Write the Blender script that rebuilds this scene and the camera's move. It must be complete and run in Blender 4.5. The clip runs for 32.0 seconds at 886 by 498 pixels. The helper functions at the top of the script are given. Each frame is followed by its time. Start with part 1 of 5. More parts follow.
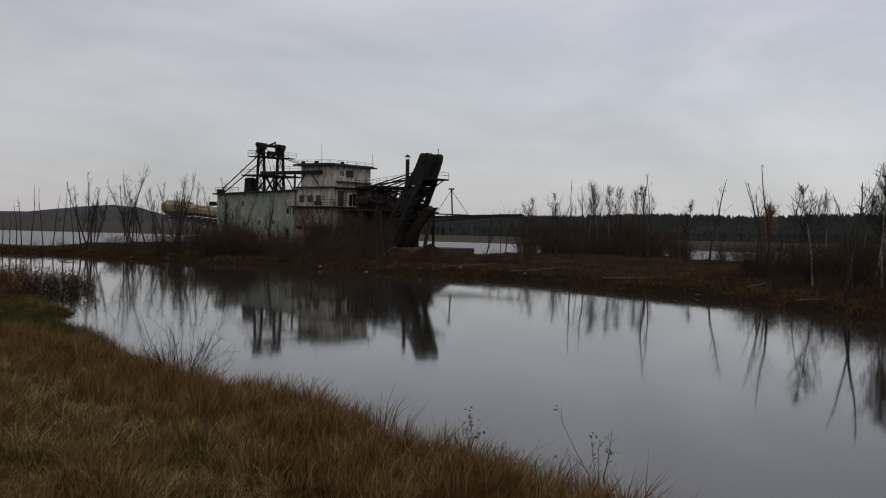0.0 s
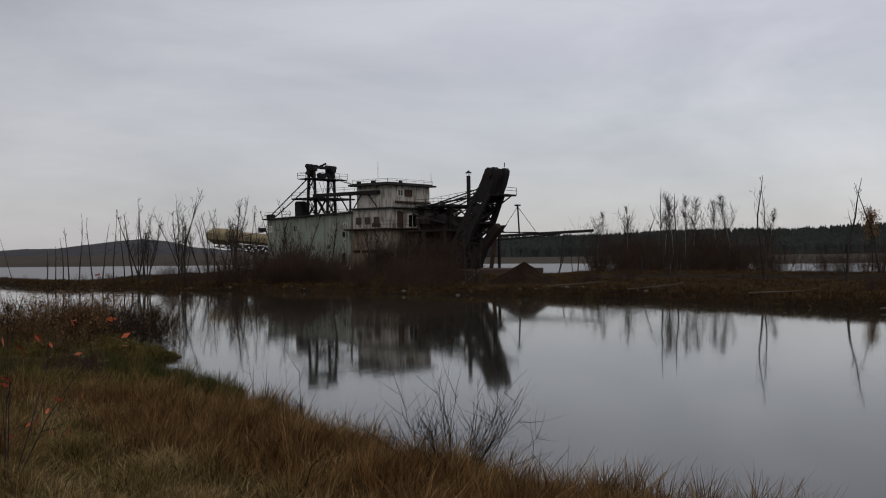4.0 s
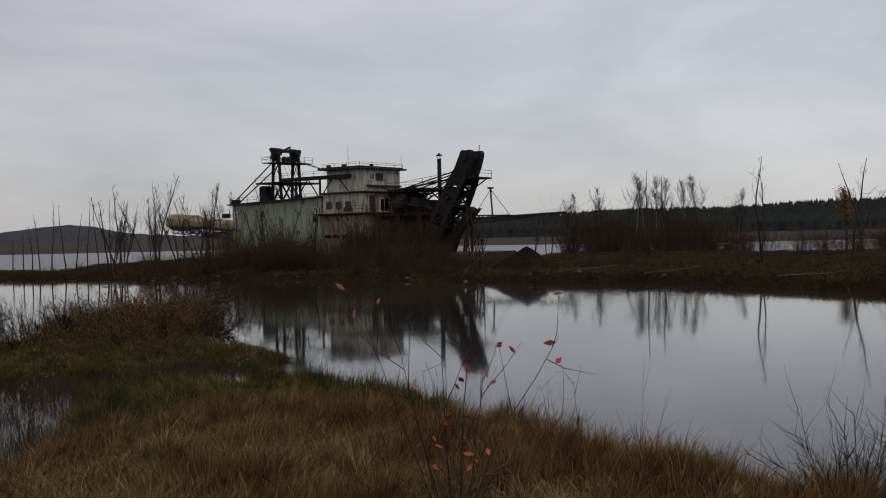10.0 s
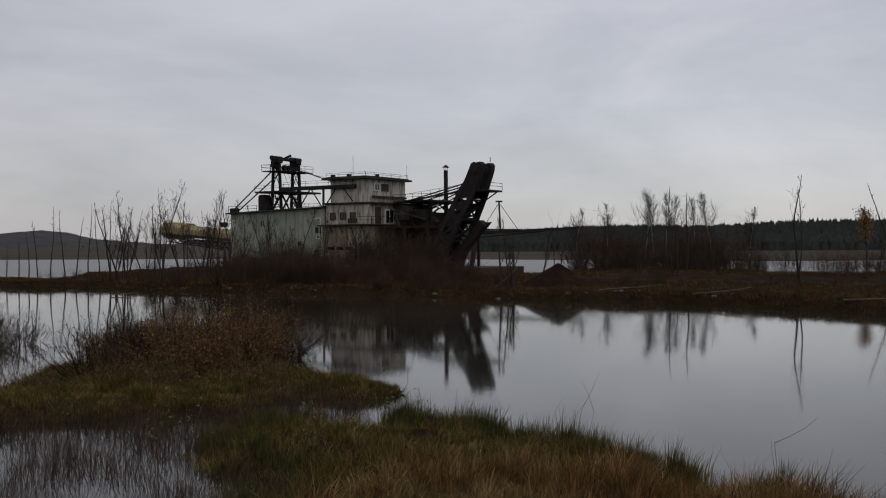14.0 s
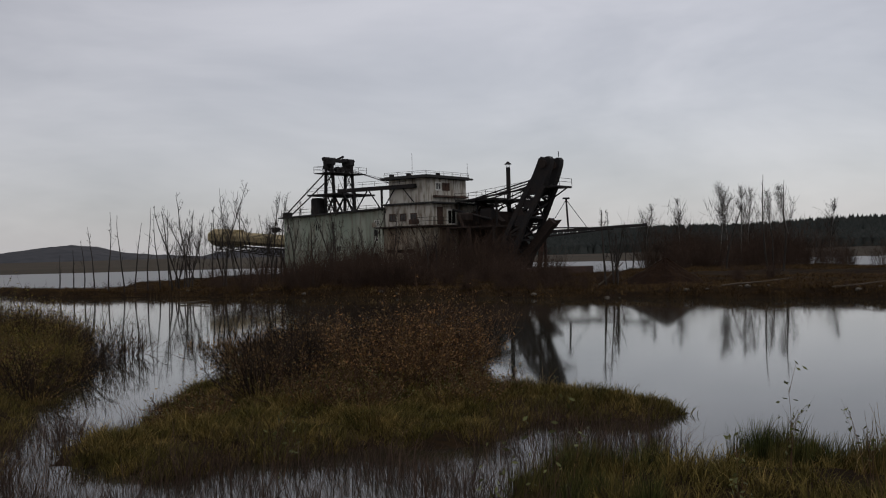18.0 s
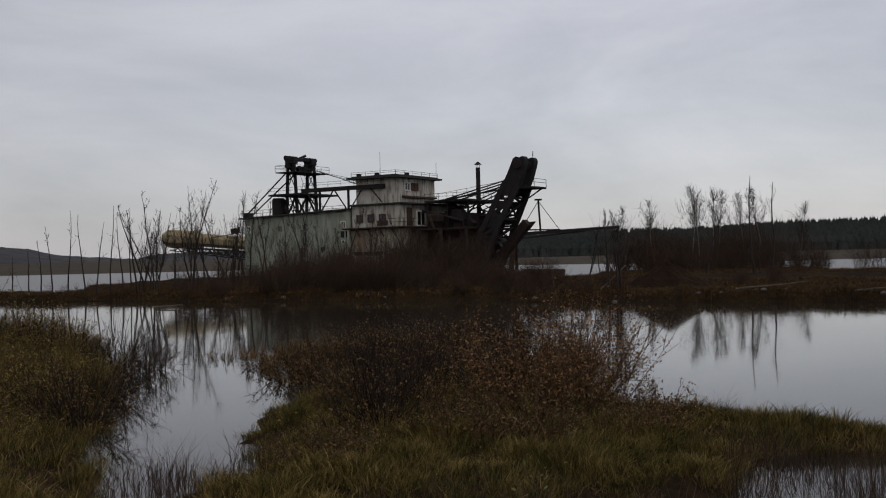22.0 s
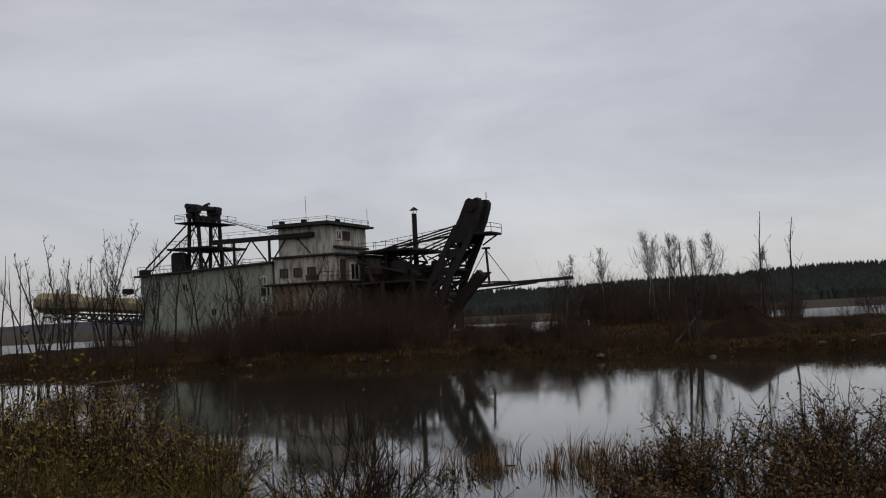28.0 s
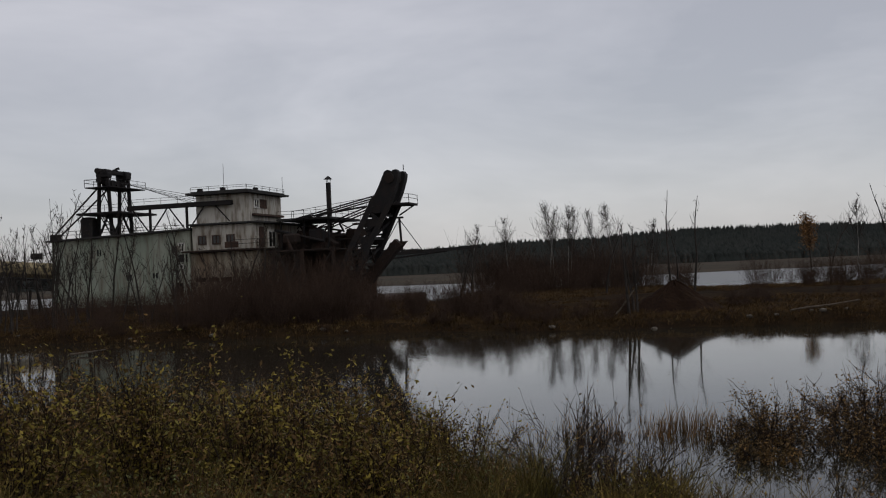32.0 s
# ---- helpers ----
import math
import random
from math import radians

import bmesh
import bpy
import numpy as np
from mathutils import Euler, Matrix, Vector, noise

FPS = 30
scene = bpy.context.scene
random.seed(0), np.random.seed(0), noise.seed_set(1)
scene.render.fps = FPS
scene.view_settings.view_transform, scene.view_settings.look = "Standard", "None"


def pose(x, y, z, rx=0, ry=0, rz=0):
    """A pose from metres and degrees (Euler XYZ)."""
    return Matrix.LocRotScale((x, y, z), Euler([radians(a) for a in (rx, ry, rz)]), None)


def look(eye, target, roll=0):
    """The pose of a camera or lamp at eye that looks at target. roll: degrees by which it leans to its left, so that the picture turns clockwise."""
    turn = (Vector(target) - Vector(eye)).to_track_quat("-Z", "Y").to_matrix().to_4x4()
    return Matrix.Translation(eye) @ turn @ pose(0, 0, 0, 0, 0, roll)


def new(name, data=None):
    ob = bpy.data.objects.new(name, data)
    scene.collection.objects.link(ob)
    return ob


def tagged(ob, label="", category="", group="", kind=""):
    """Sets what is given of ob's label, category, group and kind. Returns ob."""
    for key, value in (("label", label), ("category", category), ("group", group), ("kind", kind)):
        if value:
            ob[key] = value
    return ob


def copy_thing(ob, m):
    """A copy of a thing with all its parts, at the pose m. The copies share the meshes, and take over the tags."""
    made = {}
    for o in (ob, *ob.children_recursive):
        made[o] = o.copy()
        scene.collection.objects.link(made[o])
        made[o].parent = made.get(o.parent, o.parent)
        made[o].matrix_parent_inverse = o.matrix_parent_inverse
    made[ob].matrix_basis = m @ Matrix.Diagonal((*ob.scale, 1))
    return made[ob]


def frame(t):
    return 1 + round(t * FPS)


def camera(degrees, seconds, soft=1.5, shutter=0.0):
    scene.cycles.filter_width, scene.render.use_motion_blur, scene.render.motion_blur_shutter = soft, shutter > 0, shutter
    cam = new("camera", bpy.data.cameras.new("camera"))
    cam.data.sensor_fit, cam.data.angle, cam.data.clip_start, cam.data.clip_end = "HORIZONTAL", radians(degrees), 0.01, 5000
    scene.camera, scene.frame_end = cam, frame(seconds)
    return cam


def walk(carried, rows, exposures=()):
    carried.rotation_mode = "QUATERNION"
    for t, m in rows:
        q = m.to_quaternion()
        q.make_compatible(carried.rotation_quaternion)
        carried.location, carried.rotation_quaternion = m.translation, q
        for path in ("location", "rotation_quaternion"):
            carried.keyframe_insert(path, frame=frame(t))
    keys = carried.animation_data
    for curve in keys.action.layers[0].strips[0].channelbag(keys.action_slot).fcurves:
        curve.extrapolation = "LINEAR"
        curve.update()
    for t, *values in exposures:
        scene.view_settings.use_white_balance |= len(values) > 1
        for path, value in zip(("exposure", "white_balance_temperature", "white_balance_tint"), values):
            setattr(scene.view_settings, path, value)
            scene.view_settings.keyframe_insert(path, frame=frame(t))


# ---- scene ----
cam = camera(45.52, 32.0, soft=1.1)
PATH = [
    (0.0, pose(-1.29, 0.96, 2.69, 89.00, -1.32, -0.55)),
    (0.5, pose(-1.74, 1.69, 2.65, 89.40, -1.09, -0.05)),
    (1.0, pose(-2.22, 2.41, 2.62, 89.70, -0.82, 0.33)),
    (1.5, pose(-2.72, 3.12, 2.59, 89.96, -0.48, 0.65)),
    (2.0, pose(-3.26, 3.90, 2.57, 90.07, -0.20, 0.87)),
    (2.5, pose(-3.85, 4.85, 2.57, 90.16, -0.02, 1.00)),
    (3.0, pose(-4.42, 5.84, 2.51, 90.21, 0.09, 0.99)),
    (3.5, pose(-4.94, 6.83, 2.41, 90.30, 0.48, 1.02)),
    (5.5, pose(-6.37, 10.23, 2.10, 90.25, 0.21, 0.16)),
    (6.0, pose(-6.76, 10.44, 2.15, 90.33, -0.18, -0.16)),
    (6.5, pose(-7.18, 10.53, 2.17, 90.35, -0.63, -0.72)),
    (7.0, pose(-7.60, 10.50, 2.18, 90.37, -0.83, -1.33)),
    (7.5, pose(-7.99, 10.35, 2.19, 90.08, -0.55, -1.76)),
    (8.0, pose(-8.36, 10.10, 2.22, 89.85, -0.00, -1.87)),
    (8.5, pose(-8.67, 9.78, 2.27, 89.54, -0.18, -1.94)),
    (9.0, pose(-8.96, 9.46, 2.35, 89.16, 1.21, -2.47)),
    (9.5, pose(-9.25, 9.22, 2.47, 89.18, 1.30, -2.77)),
    (10.0, pose(-9.57, 9.12, 2.60, 89.23, 1.35, -2.94)),
    (10.5, pose(-9.90, 9.20, 2.73, 89.48, 1.80, -3.11)),
    (11.0, pose(-10.19, 9.45, 2.80, 89.83, 1.54, -2.95)),
    (11.5, pose(-10.48, 9.81, 2.84, 90.16, 1.24, -2.66)),
    (12.0, pose(-10.84, 10.23, 2.84, 90.37, 1.20, -2.41)),
    (12.5, pose(-11.29, 10.65, 2.82, 90.34, 1.29, -2.61)),
    (13.0, pose(-11.68, 11.11, 2.81, 90.12, 0.91, -2.91)),
    (13.5, pose(-12.06, 11.57, 2.78, 90.00, 0.49, -3.55)),
    (15.5, pose(-13.75, 14.14, 2.51, 89.71, 0.28, -5.90)),
    (16.0, pose(-14.14, 14.83, 2.49, 89.72, 0.55, -5.73)),
    (16.5, pose(-14.55, 15.51, 2.47, 89.73, 0.46, -5.05)),
    (17.0, pose(-15.01, 16.10, 2.42, 90.01, 0.66, -4.32)),
    (17.5, pose(-15.44, 16.61, 2.35, 90.16, 1.42, -3.79)),
    (18.0, pose(-15.81, 17.06, 2.30, 90.28, 1.54, -2.94)),
    (18.5, pose(-16.12, 17.48, 2.26, 90.31, 1.63, -2.68)),
    (19.0, pose(-16.37, 17.88, 2.25, 90.35, 1.29, -2.93)),
    (19.5, pose(-16.63, 18.27, 2.28, 90.30, 0.97, -3.46)),
    (20.0, pose(-16.92, 18.62, 2.31, 90.18, 0.48, -4.10)),
    (20.5, pose(-17.26, 18.95, 2.34, 90.14, 0.52, -4.74)),
    (21.0, pose(-17.62, 19.26, 2.34, 90.20, 0.85, -5.37)),
    (21.5, pose(-18.03, 19.66, 2.32, 90.24, 1.16, -5.86)),
    (22.0, pose(-18.44, 20.18, 2.28, 90.38, 1.39, -6.32)),
    (22.5, pose(-18.91, 20.91, 2.23, 90.71, 1.94, -6.82)),
    (23.0, pose(-19.34, 21.77, 2.18, 91.06, 2.29, -7.17)),
    (23.5, pose(-19.77, 22.69, 2.15, 91.43, 2.43, -7.56)),
    (24.0, pose(-20.17, 23.59, 2.14, 91.74, 2.64, -7.78)),
    (24.5, pose(-20.54, 24.42, 2.08, 92.10, 2.80, -8.19)),
    (25.0, pose(-20.88, 25.21, 1.95, 92.79, 3.10, -8.91)),
    (25.5, pose(-21.14, 26.08, 1.86, 93.36, 2.72, -9.39)),
    (27.5, pose(-23.86, 32.73, 1.91, 93.89, 2.63, -13.53)),
    (28.0, pose(-24.15, 33.09, 1.94, 93.61, 2.81, -14.62)),
    (28.5, pose(-24.51, 33.23, 1.97, 93.38, 2.77, -15.55)),
    (29.0, pose(-24.93, 33.15, 2.03, 93.05, 2.51, -16.48)),
    (29.5, pose(-25.45, 32.90, 2.11, 92.76, 2.51, -17.72)),
    (30.0, pose(-26.04, 32.51, 2.20, 92.42, 2.67, -19.43)),
    (30.5, pose(-26.69, 32.11, 2.30, 92.05, 2.71, -21.27)),
    (31.0, pose(-27.35, 31.76, 2.42, 91.69, 2.64, -22.64)),
    (31.5, pose(-28.04, 31.52, 2.55, 91.48, 2.62, -22.71)),
    (32.0, pose(-28.77, 31.39, 2.71, 91.10, 2.45, -21.96)),
]
walk(cam, PATH, exposures=[(0.0, 0.0), (6.0, 0.0), (7.0, -0.14), (9.0, 0.0), (13.0, -0.04), (23.0, -0.02), (25.0, -0.08), (28.0, -0.02), (30.0, -0.12), (32.0, -0.1)])

# ---- light ----
world = bpy.data.worlds.new("overcast")
scene.world = world
world.use_nodes = True
wn, wl = world.node_tree.nodes, world.node_tree.links
wn.clear()
w_out = wn.new("ShaderNodeOutputWorld")
w_bg = wn.new("ShaderNodeBackground")
w_co = wn.new("ShaderNodeTexCoord")
w_map = wn.new("ShaderNodeMapping")
w_map.inputs["Scale"].default_value = (1.0, 1.0, 3.2)
w_n1 = wn.new("ShaderNodeTexNoise")
w_n1.inputs["Scale"].default_value = 2.3
w_n1.inputs["Detail"].default_value = 5.0
w_n1.inputs["Roughness"].default_value = 0.58
w_n1.inputs["Distortion"].default_value = 0.35
w_ramp = wn.new("ShaderNodeValToRGB")
w_ramp.color_ramp.elements[0].position = 0.34
w_ramp.color_ramp.elements[0].color = (0.385, 0.377, 0.408, 1)
w_ramp.color_ramp.elements[1].position = 0.66
w_ramp.color_ramp.elements[1].color = (0.552, 0.534, 0.563, 1)
w_sky = wn.new("ShaderNodeTexSky")
w_sky.sky_type = 'NISHITA'
w_sky.sun_disc = False
w_sky.sun_elevation = radians(28)
w_sky.sun_rotation = radians(200)
w_sc = wn.new("ShaderNodeMix")
w_sc.data_type = 'RGBA'
w_sc.inputs["Factor"].default_value = 0.02
wl.new(w_co.outputs["Generated"], w_map.inputs["Vector"])
wl.new(w_map.outputs["Vector"], w_n1.inputs["Vector"])
wl.new(w_n1.outputs["Fac"], w_ramp.inputs["Fac"])
wl.new(w_ramp.outputs["Color"], w_sc.inputs["A"])
wl.new(w_sky.outputs["Color"], w_sc.inputs["B"])
# heavier cloud towards the west
w_sep = wn.new("ShaderNodeSeparateXYZ")
w_west = wn.new("ShaderNodeMapRange")
w_west.inputs["From Min"].default_value = -0.75
w_west.inputs["From Max"].default_value = 0.05
w_west.inputs["To Min"].default_value = 0.78
w_west.inputs["To Max"].default_value = 1.0
w_dim = wn.new("ShaderNodeVectorMath")
w_dim.operation = 'SCALE'
wl.new(w_co.outputs["Generated"], w_sep.inputs["Vector"])
wl.new(w_sep.outputs["X"], w_west.inputs["Value"])
wl.new(w_sc.outputs["Result"], w_dim.inputs["Vector"])
wl.new(w_west.outputs["Result"], w_dim.inputs["Scale"])
wl.new(w_dim.outputs["Vector"], w_bg.inputs["Color"])
wl.new(w_bg.outputs["Background"], w_out.inputs["Surface"])
w_bg.inputs["Strength"].default_value = 1.0

sun_data = bpy.data.lights.new("sun", 'SUN')
sun_data.energy = 0.5
sun_data.angle = radians(40)
sun_data.color = (1.0, 0.97, 0.93)
sun = new("sun", sun_data)
sun.matrix_world = look((0, 0, 100), (-30, 60, 0))


# ---- materials ----
def rgba(c):
    return (c[0], c[1], c[2], 1.0)


def material(name, base, second=None, third=None, scale=2.0, fine=25.0, rough=0.85, bump=0.3, metal=0.0,
             streak=1.0, vary=0.0, island=False, spec=0.3):
    """Base colour mottled towards a second colour at a coarse scale and a third at a fine one, with grain relief."""
    m = bpy.data.materials.new(name)
    m.use_nodes = True
    n, l = m.node_tree.nodes, m.node_tree.links
    b = n["Principled BSDF"]
    b.inputs["Roughness"].default_value = rough
    b.inputs["Metallic"].default_value = metal
    b.inputs["Specular IOR Level"].default_value = spec
    co = n.new("ShaderNodeTexCoord")
    mp = n.new("ShaderNodeMapping")
    mp.inputs["Scale"].default_value = (1, 1, 1.0 / streak)
    l.new(co.outputs["Object"], mp.inputs["Vector"])
    n1 = n.new("ShaderNodeTexNoise")
    n1.inputs["Scale"].default_value = scale
    n1.inputs["Detail"].default_value = 6
    n2 = n.new("ShaderNodeTexNoise")
    n2.inputs["Scale"].default_value = fine
    n2.inputs["Detail"].default_value = 4
    l.new(mp.outputs["Vector"], n1.inputs["Vector"])
    l.new(mp.outputs["Vector"], n2.inputs["Vector"])
    r1 = n.new("ShaderNodeMapRange")
    r1.inputs["From Min"].default_value = 0.42
    r1.inputs["From Max"].default_value = 0.62
    l.new(n1.outputs["Fac"], r1.inputs["Value"])
    m1 = n.new("ShaderNodeMix")
    m1.data_type = 'RGBA'
    m1.inputs["A"].default_value = rgba(base)
    m1.inputs["B"].default_value = rgba(second or base)
    l.new(r1.outputs["Result"], m1.inputs["Factor"])
    r2 = n.new("ShaderNodeMapRange")
    r2.inputs["From Min"].default_value = 0.45
    r2.inputs["From Max"].default_value = 0.7
    l.new(n2.outputs["Fac"], r2.inputs["Value"])
    m2 = n.new("ShaderNodeMix")
    m2.data_type = 'RGBA'
    l.new(m1.outputs["Result"], m2.inputs["A"])
    m2.inputs["B"].default_value = rgba(third or second or base)
    l.new(r2.outputs["Result"], m2.inputs["Factor"])
    col = m2.outputs["Result"]
    if vary > 0:
        hv = n.new("ShaderNodeHueSaturation")
        if island:
            src = n.new("ShaderNodeNewGeometry").outputs["Random Per Island"]
        else:
            src = n.new("ShaderNodeObjectInfo").outputs["Random"]
        rv = n.new("ShaderNodeMapRange")
        rv.inputs["To Min"].default_value = 1 - vary
        rv.inputs["To Max"].default_value = 1 + vary
        l.new(src, rv.inputs["Value"])
        l.new(rv.outputs["Result"], hv.inputs["Value"])
        l.new(col, hv.inputs["Color"])
        col = hv.outputs["Color"]
    l.new(col, b.inputs["Base Color"])
    if bump > 0:
        bp = n.new("ShaderNodeBump")
        bp.inputs["Strength"].default_value = bump
        bp.inputs["Distance"].default_value = 0.03
        l.new(n2.outputs["Fac"], bp.inputs["Height"])
        l.new(bp.outputs["Normal"], b.inputs["Normal"])
    return m


def water_material():
    m = bpy.data.materials.new("pond_water")
    m.use_nodes = True
    n, l = m.node_tree.nodes, m.node_tree.links
    b = n["Principled BSDF"]
    b.inputs["Base Color"].default_value = (0.022, 0.020, 0.014, 1)
    b.inputs["Roughness"].default_value = 0.035
    b.inputs["IOR"].default_value = 1.33
    b.inputs["Specular IOR Level"].default_value = 0.42
    co = n.new("ShaderNodeTexCoord")
    mp = n.new("ShaderNodeMapping")
    mp.inputs["Scale"].default_value = (1.0, 0.55, 1.0)
    l.new(co.outputs["Object"], mp.inputs["Vector"])
    n1 = n.new("ShaderNodeTexNoise")
    n1.inputs["Scale"].default_value = 2.2
    n1.inputs["Detail"].default_value = 3
    l.new(mp.outputs["Vector"], n1.inputs["Vector"])
    n2 = n.new("ShaderNodeTexNoise")
    n2.inputs["Scale"].default_value = 0.07
    n2.inputs["Detail"].default_value = 2
    l.new(mp.outputs["Vector"], n2.inputs["Vector"])
    r = n.new("ShaderNodeMapRange")
    r.inputs["From Min"].default_value = 0.45
    r.inputs["From Max"].default_value = 0.7
    r.inputs["To Min"].default_value = 0.02
    r.inputs["To Max"].default_value = 0.10
    l.new(n2.outputs["Fac"], r.inputs["Value"])
    bp = n.new("ShaderNodeBump")
    bp.inputs["Distance"].default_value = 0.02
    l.new(r.outputs["Result"], bp.inputs["Strength"])
    l.new(n1.outputs["Fac"], bp.inputs["Height"])
    l.new(bp.outputs["Normal"], b.inputs["Normal"])
    # the open lake behind the spit is ruffled by wind, the sheltered pond is not
    sp = n.new("ShaderNodeSeparateXYZ")
    l.new(co.outputs["Object"], sp.inputs["Vector"])
    wind = n.new("ShaderNodeMapRange")
    wind.inputs["From Min"].default_value = 90.0
    wind.inputs["From Max"].default_value = 125.0
    wind.inputs["To Min"].default_value = 0.05
    wind.inputs["To Max"].default_value = 0.30
    l.new(sp.outputs["Y"], wind.inputs["Value"])
    l.new(wind.outputs["Result"], b.inputs["Roughness"])
    return m


M_WATER = water_material()
M_SOIL = material("bank_soil", (0.019, 0.012, 0.007), (0.030, 0.019, 0.009), (0.012, 0.009, 0.006), scale=0.5, fine=9, rough=1.0, bump=0.8, spec=0.02)
M_FIELD = material("far_field", (0.06, 0.046, 0.03), (0.045, 0.036, 0.025), (0.035, 0.03, 0.02), scale=0.02, fine=0.3, rough=1.0, bump=0.0, spec=0.1)
M_FOREST = material("far_forest", (0.030, 0.034, 0.032), (0.037, 0.040, 0.037), (0.023, 0.027, 0.026), scale=0.03, fine=0.4, rough=1.0, bump=0, spec=0.0, vary=0.12, island=True)
# distance haze is mixed into this colour: woods paler and bluer than far_forest
M_HAZED_HILL = material("hazed_hill_wood", (0.072, 0.073, 0.078), (0.092, 0.090, 0.093), (0.058, 0.060, 0.065), scale=0.004, fine=0.05, rough=1.0, bump=0, spec=0.0)
M_PAINT = material("weathered_green_plate", (0.225, 0.262, 0.210), (0.295, 0.318, 0.262), (0.150, 0.138, 0.108), scale=0.45, fine=2.6, rough=0.8, bump=0.15, streak=5)
M_PLASTER = material("stained_pale_plate", (0.46, 0.445, 0.40), (0.31, 0.285, 0.235), (0.14, 0.11, 0.08), scale=0.8, fine=3.2, rough=0.85, bump=0.15, streak=4)
M_LOWER = material("rust_streaked_plate", (0.33, 0.30, 0.235), (0.22, 0.165, 0.115), (0.11, 0.08, 0.055), scale=0.6, fine=3, rough=0.85, bump=0.2, streak=6)
M_STEEL = material("black_rusty_steel", (0.009, 0.008, 0.009), (0.017, 0.012, 0.010), (0.006, 0.006, 0.006), scale=1.5, fine=14, rough=0.75, bump=0.3)
M_RUST = material("brown_rust", (0.05, 0.03, 0.022), (0.075, 0.042, 0.028), (0.03, 0.02, 0.016), scale=1.2, fine=12, rough=0.9, bump=0.4)
M_DARKRUST = material("dark_rust", (0.022, 0.015, 0.012), (0.036, 0.021, 0.015), (0.013, 0.010, 0.009), scale=1.2, fine=12, rough=0.9, bump=0.4)
M_ROOFING = material("dark_roofing", (0.03, 0.03, 0.03), (0.045, 0.043, 0.04), (0.02, 0.02, 0.02), scale=1.0, fine=10, rough=0.9, bump=0.3)
M_WHITE = material("white_frame_paint", (0.62, 0.62, 0.58), (0.5, 0.49, 0.45), (0.35, 0.33, 0.29), scale=2, fine=12, rough=0.6, bump=0.1)
M_DARK = material("dark_inside", (0.008, 0.008, 0.008), rough=0.9, bump=0, spec=0.1)
M_GLASS = material("dusty_pane", (0.012, 0.013, 0.014), (0.02, 0.02, 0.02), rough=0.15, bump=0, spec=0.5)
M_OCHRE = material("ochre_sheet", (0.30, 0.245, 0.135), (0.24, 0.19, 0.10), (0.17, 0.135, 0.08), scale=0.6, fine=3, rough=0.85, bump=0.1, streak=3)
M_BARK = material("grey_bark", (0.035, 0.03, 0.026), (0.055, 0.048, 0.042), (0.02, 0.017, 0.015), scale=3, fine=20, rough=0.95, bump=0.3, streak=3, spec=0.1)
M_BIRCH = material("birch_bark", (0.30, 0.29, 0.27), (0.20, 0.19, 0.18), (0.05, 0.045, 0.04), scale=3, fine=9, rough=0.9, bump=0.1, spec=0.1)
M_TWIG = material("brown_twigs", (0.055, 0.037, 0.028), (0.074, 0.049, 0.035), (0.04, 0.027, 0.021), scale=1, fine=8, rough=1.0, bump=0, vary=0.4, island=True, spec=0.05)
M_WILLOW = material("willow_twigs", (0.085, 0.050, 0.029), (0.115, 0.070, 0.038), (0.048, 0.033, 0.022), scale=1, fine=8, rough=0.95, bump=0, vary=0.35, island=True, spec=0.1)
M_DARKTWIG = material("dark_willow_twigs", (0.030, 0.022, 0.017), (0.048, 0.033, 0.022), (0.020, 0.015, 0.012), scale=1, fine=8, rough=0.95, bump=0, vary=0.35, island=True, spec=0.1)
M_LEAF_D = material("dark_olive_leaf", (0.040, 0.040, 0.016), (0.055, 0.048, 0.018), (0.025, 0.026, 0.012), scale=1, fine=10, rough=0.85, bump=0, vary=0.4, island=True)
M_TAN = material("tan_dry_grass", (0.150, 0.098, 0.034), (0.27, 0.195, 0.088), (0.070, 0.046, 0.017), scale=1.6, fine=5, rough=0.9, bump=0, vary=0.65, island=True, spec=0.1)
M_RUSSET = material("russet_dry_grass", (0.135, 0.070, 0.024), (0.23, 0.14, 0.058), (0.058, 0.033, 0.014), scale=1.6, fine=5, rough=0.9, bump=0, vary=0.65, island=True, spec=0.1)
M_SEDGE = material("olive_sedge", (0.085, 0.068, 0.018), (0.17, 0.120, 0.038), (0.045, 0.043, 0.012), scale=1.4, fine=5, rough=0.9, bump=0, vary=0.65, island=True, spec=0.1)
M_GREEN_SEDGE = material("green_sedge", (0.048, 0.055, 0.015), (0.105, 0.080, 0.026), (0.028, 0.036, 0.011), scale=1.4, fine=5, rough=0.9, bump=0, vary=0.6, island=True, spec=0.1)
M_LEAF_Y = material("yellow_leaf", (0.22, 0.168, 0.026), (0.135, 0.125, 0.026), (0.11, 0.082, 0.02), scale=1, fine=10, rough=0.85, bump=0, vary=0.45, island=True)
M_LEAF_B = material("brown_leaf", (0.115, 0.068, 0.022), (0.165, 0.092, 0.028), (0.06, 0.04, 0.014), scale=1, fine=10, rough=0.85, bump=0, vary=0.5, island=True)
M_LEAF_R = material("red_leaf", (0.33, 0.06, 0.025), (0.26, 0.09, 0.03), rough=0.75, bump=0, vary=0.4, island=True)
M_LEAF_G = material("green_leaf", (0.095, 0.10, 0.032), (0.075, 0.078, 0.026), rough=0.8, bump=0, vary=0.4, island=True)
M_ORANGE = material("orange_autumn_leaf", (0.20, 0.10, 0.035), (0.16, 0.085, 0.03), rough=0.85, bump=0, vary=0.4, island=True)
M_MATTED = material("matted_brown_grass", (0.062, 0.038, 0.017), (0.10, 0.062, 0.027), (0.032, 0.022, 0.012), scale=0.4, fine=3, rough=0.95, bump=0, vary=0.6, island=True, spec=0.05)
